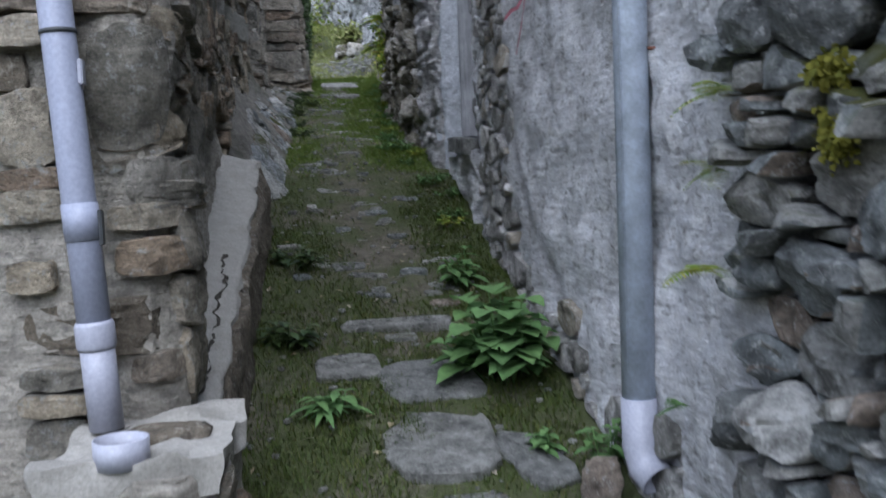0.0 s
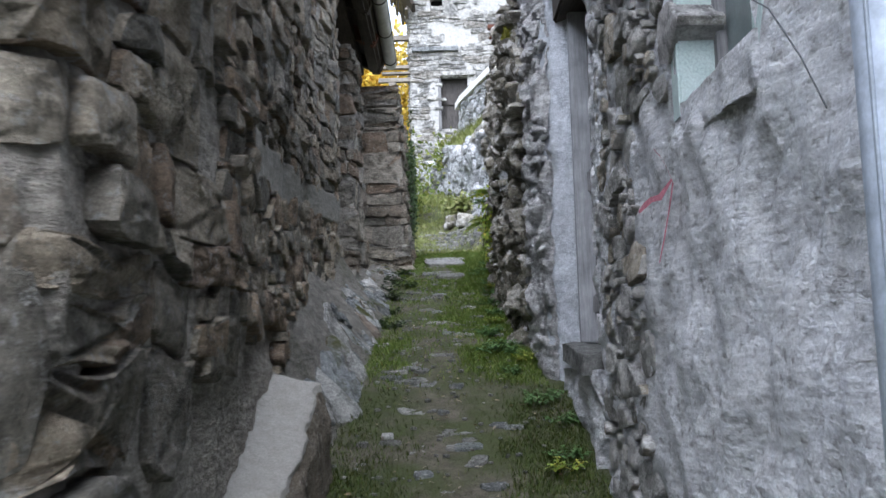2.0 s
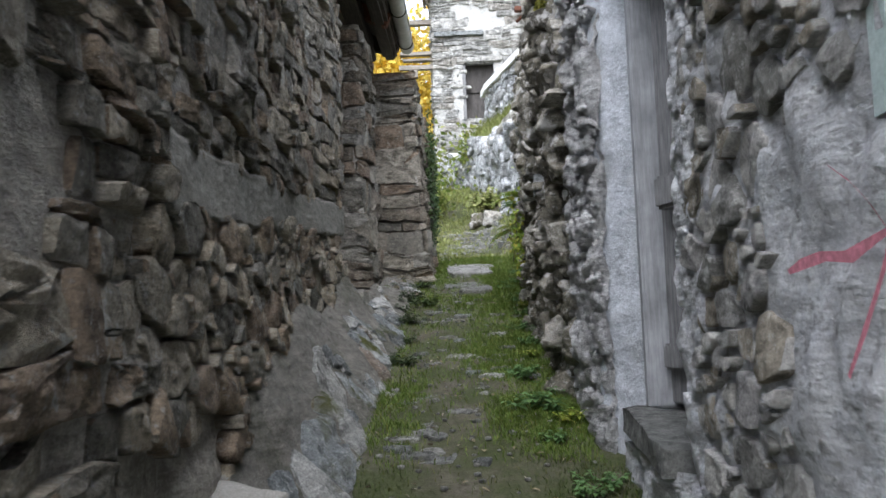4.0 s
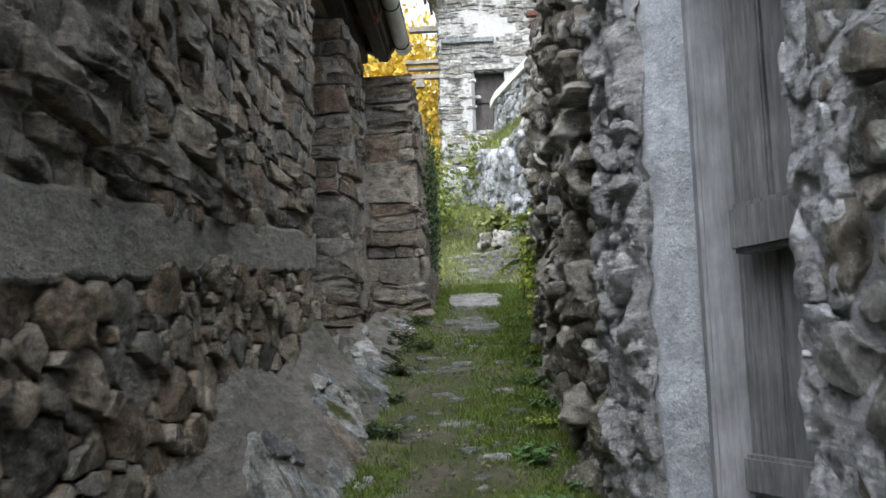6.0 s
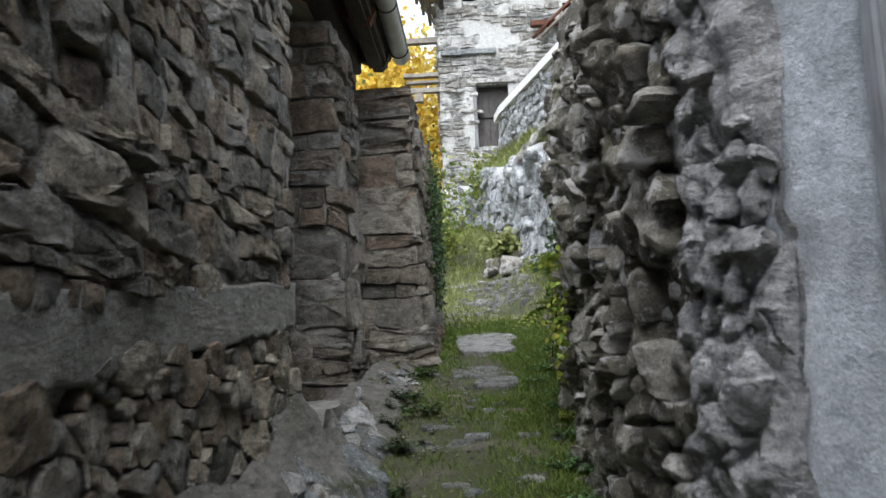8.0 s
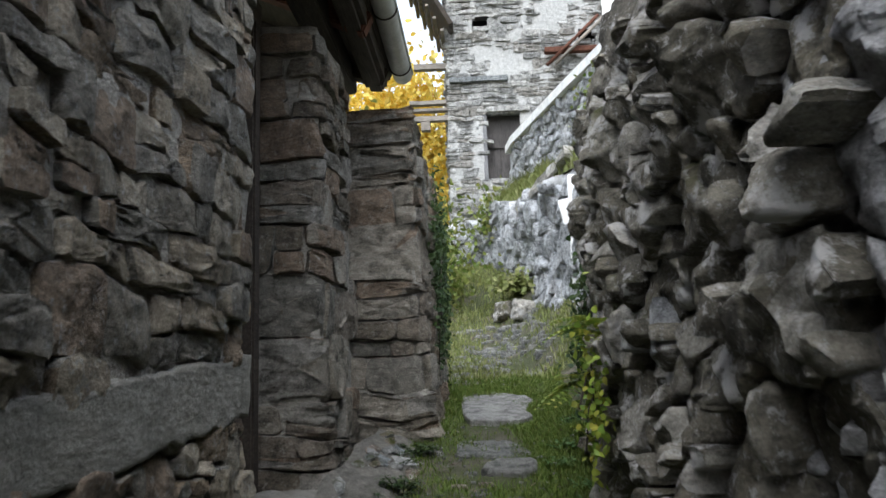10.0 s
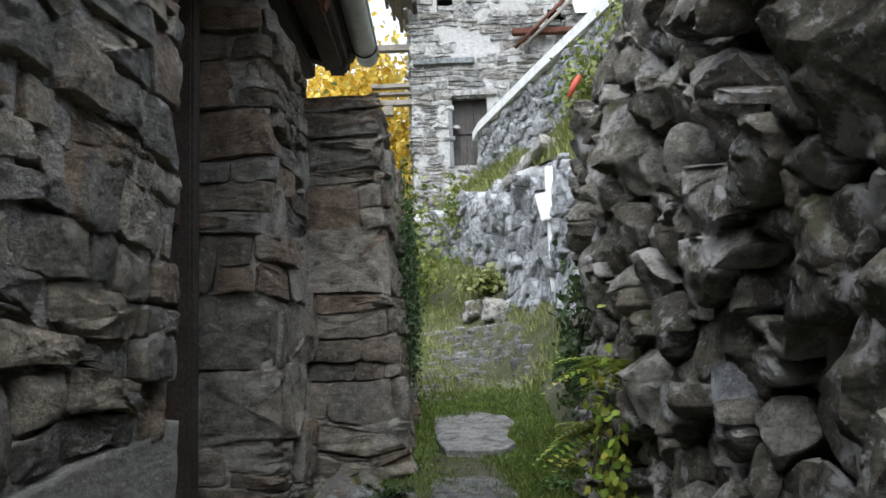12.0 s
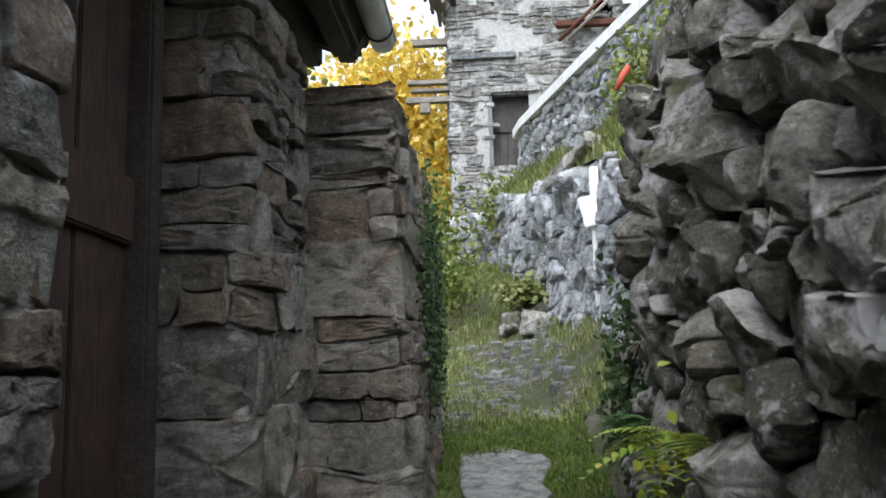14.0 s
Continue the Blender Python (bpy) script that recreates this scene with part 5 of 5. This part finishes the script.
climber("hanging_weed", (0.58, 8.9, 3.0), (0.06, 0.25, 0.3), 300, 0.036, FERN, 12, "yellowing broad-leaved weed hanging on the dry-stone wall", "plant")
climber("ivy", (0.76, 10.7, 3.40), (0.06, 0.8, 0.5), 520, 0.05, IVY, 1, "dark ivy over the end of the dry-stone wall")
climber("ivy", (0.88, 11.6, 3.40), (0.10, 0.6, 0.35), 350, 0.05, IVY, 2, "dark ivy over the end of the dry-stone wall")
climber("moss_cover", (-0.14, 11.9, 3.9), (0.05, 0.7, 0.7), 1500, 0.04, IVY, 3, "moss and ivy on the buttress side", face=(1, -0.3, 0.2))
climber("hanging_plant", (1.50, 14.4, 5.95), (0.3, 0.5, 0.5), 700, 0.07, BUSH, 4, "straggling green plant on the bank", "plant")
climber("hanging_plant", (1.75, 13.4, 6.2), (0.25, 0.5, 0.5), 500, 0.07, BUSH, 5, "straggling green plant on the bank", "plant")
climber("hanging_plant", (0.35, 18.0, 5.6), (0.3, 0.5, 0.4), 600, 0.08, BUSH, 6, "grassy plant hanging over the retaining wall", "plant")
climber("tuft", (0.55, 15.9, 4.35), (0.3, 0.3, 0.15), 700, 0.07, MEADOW, 9, "mossy green hummock in the grass", "plant", face=(0, -0.5, 1))
climber("bush", (-0.75, 18.5, 5.5), (0.7, 0.8, 0.8), 1500, 0.09, BUSH, 7, "green bush at the foot of the house", "bush")
climber("bush", (-0.35, 16.4, 4.6), (0.5, 1.0, 0.5), 900, 0.08, BUSH, 8, "green bush beside the rise", "bush")


climber("moss", (0.87, 1.46, 1.69), (0.02, 0.05, 0.045), 700, 0.016, MOSSLEAF, 31, "yellow-green moss cushion on slate stones", "moss")
climber("moss", (0.87, 1.49, 1.80), (0.02, 0.05, 0.03), 500, 0.016, MOSSLEAF, 32, "yellow-green moss cushion on slate stones", "moss")
climber("moss", (0.66, 7.1, 4.02), (0.03, 0.12, 0.06), 900, 0.02, MOSSLEAF, 33, "moss cushion on a stone of the dry-stone wall", "moss")

# Loose and large stones
for k, (x, y, z, a, b, c, turn, mat, words) in enumerate((
        (0.745, 2.48, 0.76, 0.065, 0.05, 0.10, 0.3, SLATE, "upright grey stone beside the rain pipe"),
        (0.73, 7.36, 3.42, 0.09, 0.20, 0.12, -0.1, DRY, "big grey boulder standing out of the dry-stone wall"),
        (0.73, 7.35, 3.68, 0.08, 0.17, 0.08, 0.1, DRY, "long grey boulder standing out of the dry-stone wall"),
        (0.68, 7.90, 3.20, 0.045, 0.045, 0.10, 0.1, PALE, "pale pointed stone standing out of the dry-stone wall"),
        (0.655, 8.2, 3.19, 0.06, 0.08, 0.06, 0.0, SLATE, "round grey stone standing out of the dry-stone wall"),
        (0.84, 9.1, 4.34, 0.17, 0.24, 0.18, 0.2, DRY, "large boulder on top of the dry-stone wall"),
        (0.88, 8.3, 4.25, 0.2, 0.3, 0.22, 0.6, DRY, "large boulder on top of the dry-stone wall"),
        (0.98, 10.1, 4.3, 0.1, 0.07, 0.26, 0.3, PALE, "pale upright slab on top of the wall"),
        (0.62, 15.3, 3.98, 0.2, 0.16, 0.14, 0.1, DRY, "lichen-grey boulder in the grass"),
        (0.40, 15.7, 4.0, 0.15, 0.15, 0.13, 0.7, DRY, "mossy boulder in the grass"))):
    ob = thing("boulder", boulder("boulder", (a, b, c), k + 3, 0.26, 4), mat, words, "stone", at=(x, y, z))
    ob.rotation_euler = (0.2 * (k % 3 - 1), 0.15, turn)
overhang = thing("rock_slab", block("rock_slab", (0.30, 2.2, 0.12), Matrix(), 0, 0.05, 9, 6), DRY, "dark overhanging rock slab above the retaining wall", "stone", at=(0.93, 15.2, 5.33))
overhang.rotation_euler = (radians(-4), radians(10), radians(11))
post = base("white_post", "white painted wooden post with a nailed board", "post", at=(1.02, 13.75, 4.2))
part("upright", block("upright", (0.07, 0.05, 1.1), Matrix(), 0.006), WHITE, post, at=(1.02, 13.75, 4.55))
part("board", block("board", (0.36, 0.03, 0.24), Matrix(), 0.006), WHITE, post, at=(1.08, 13.69, 4.76)).rotation_euler = (0, radians(-12), 0)
part("knot", block("knot", (0.05, 0.012, 0.04), Matrix(), 0.004), GREYWOOD, post, at=(1.05, 13.67, 4.75))
pot = thing("red_tool", tube("red_tool", [(1.27, 14.0, 5.80), (1.34, 14.0, 5.93), (1.38, 14.0, 6.0)], [0.02, 0.035, 0.02], 12), RED, "faded red plastic piece stuck in the bank", "plastic piece")

# Old cable on the plaster
cable = thing("cable", tube("cable", [(0.80, 2.95, 2.66), (0.795, 2.75, 2.54), (0.785, 2.6, 2.40), (0.775, 2.49, 2.28)], 0.0015, 6), PVC_DARK, "thin dark cable hanging on the plaster", "cable")

# Red paint marks on the plaster
paint = plain_material("red_spray_paint", (0.50, 0.19, 0.24), 0.9, 0.0, 0.5, 60)


def daub(points, wide, seed):
    """A stroke on the plaster through (along, up) points."""
    verts, faces = [], []
    for k, (y, z) in enumerate(points):
        w = wide * (0.35 if k in (0, len(points) - 1) else 0.7 + 0.6 * noise.noise(Vector((seed, k * 1.7, 0.3))))
        for q in (-1, 0, 1):
            p = Vector((right_x(y), y + q * w * 0.7, z + q * w * 0.5))
            verts.append(p + Vector((-0.035 + noise.noise(p * 1.7) * -0.04, 0, 0)))
    n = len(points)
    faces = [(3 * k + j, 3 * k + j + 1, 3 * k + 4 + j, 3 * k + 3 + j) for k in range(n - 1) for j in range(2)]
    return mesh("stroke", verts, faces)


graffiti = base("paint_mark", "faded red spray paint strokes on the plaster", "paint mark", at=(0.8, 3.65, 2.3))
part("stroke", daub([(3.74, 2.50), (3.66, 2.46), (3.60, 2.42), (3.53, 2.36), (3.58, 2.30), (3.64, 2.23), (3.70, 2.16)], 0.017, 1), paint, graffiti)
part("stroke", daub([(3.93, 2.34), (3.86, 2.35), (3.78, 2.355), (3.68, 2.345), (3.60, 2.36), (3.54, 2.37)], 0.026, 2), paint, graffiti)


# ---- trees and distance ----
def tree(name, at, tall, wide, count, size, mat, seed, label):
    r = np.random.default_rng(seed)
    ob = base(name, label, "tree", at=at)
    pts = [Vector((0.05 * k * math.sin(k), 0.05 * k, tall * 0.8 * k / 6)) for k in range(7)]
    part("trunk", tube("trunk", pts, [0.16 * wide / 2 * (1 - 0.12 * k) for k in range(7)], 9), DARKWOOD, ob).location = (0, 0, 0)
    pieces = []
    hubs = []
    for k in range(26):
        a, h = r.uniform(0, 6.28), r.uniform(0.15, 1)
        out = wide * 0.5 * r.uniform(0.3, 1) * math.sin(math.pi * (0.15 + 0.75 * h))
        hubs.append(Vector((math.cos(a) * out, math.sin(a) * out, tall * h)))
    for k, h in enumerate(hubs):
        if k < 12:
            start = Vector((0, 0, max(0.3, h.z - 0.8)))
            part("limb", tube("limb", [start, start.lerp(h, 0.5) + Vector((0, 0, 0.15)), h], [0.05, 0.03, 0.012], 6), DARKWOOD, ob).location = (0, 0, 0)
    for _ in range(count):
        h = hubs[int(r.integers(len(hubs)))]
        p = h + Vector((r.normal(0, 0.16) * wide, r.normal(0, 0.16) * wide, r.normal(0, 0.1) * tall))
        d = Vector((r.normal(), r.normal(), r.normal() - 0.5)).normalized()
        pieces.append(leaf_verts(p, d, Vector((r.normal(), r.normal(), r.normal() + 0.5)), size * r.uniform(0.6, 1.2), size * r.uniform(0.5, 0.9), 0.2))
    part("crown", mesh("crown", *gather(pieces)), mat, ob).location = (0, 0, 0)
    return ob


tree("tree", (-1.7, 26.5, 4.8), 6.0, 4.2, 14000, 0.17, AUTUMN, 3, "autumn tree with golden yellow leaves behind the house")
tree("tree", (-3.8, 25.0, 5.0), 4.6, 3.6, 6000, 0.17, AUTUMN, 4, "autumn tree with golden yellow leaves behind the house")
tree("tree", (-3.2, 18.5, 4.9), 3.2, 2.6, 4500, 0.12, BUSH, 5, "green leafy tree behind the buttress")


def hill_point(a, f):
    q = math.radians(a)
    far = 160 + 260 * f
    ridge = 105 + 35 * math.sin(q * 3 + 1) + 22 * noise.noise(Vector((q * 5, 0, 0)))
    z = -10 + ridge * f + 9 * noise.noise(Vector((q * 14, f * 5, 2))) * f
    return (far * math.sin(q), far * math.cos(q), z)


hill_mat, ht, hb = material("wooded_hillside", 1.0)
hw = place(ht)
hc = mixed(ht, ramp(ht, grain(ht, hw, 0.05, 8), [(0.35, (0,)), (0.65, (1,))]), (0.10, 0.10, 0.08), (0.30, 0.24, 0.16))
ht.links.new(mixed(ht, 1.0, hc, ramp(ht, grain(ht, hw, 0.4, 6), [(0.3, (0.6,)), (0.7, (1.3,))]), "MULTIPLY"), hb.inputs["Base Color"])
thing("backdrop", grid("backdrop", span(-180, 180, 4), span(0, 1, 0.05), hill_point), hill_mat, "hazy wooded mountainside under a pale sky", "hill", "structure")
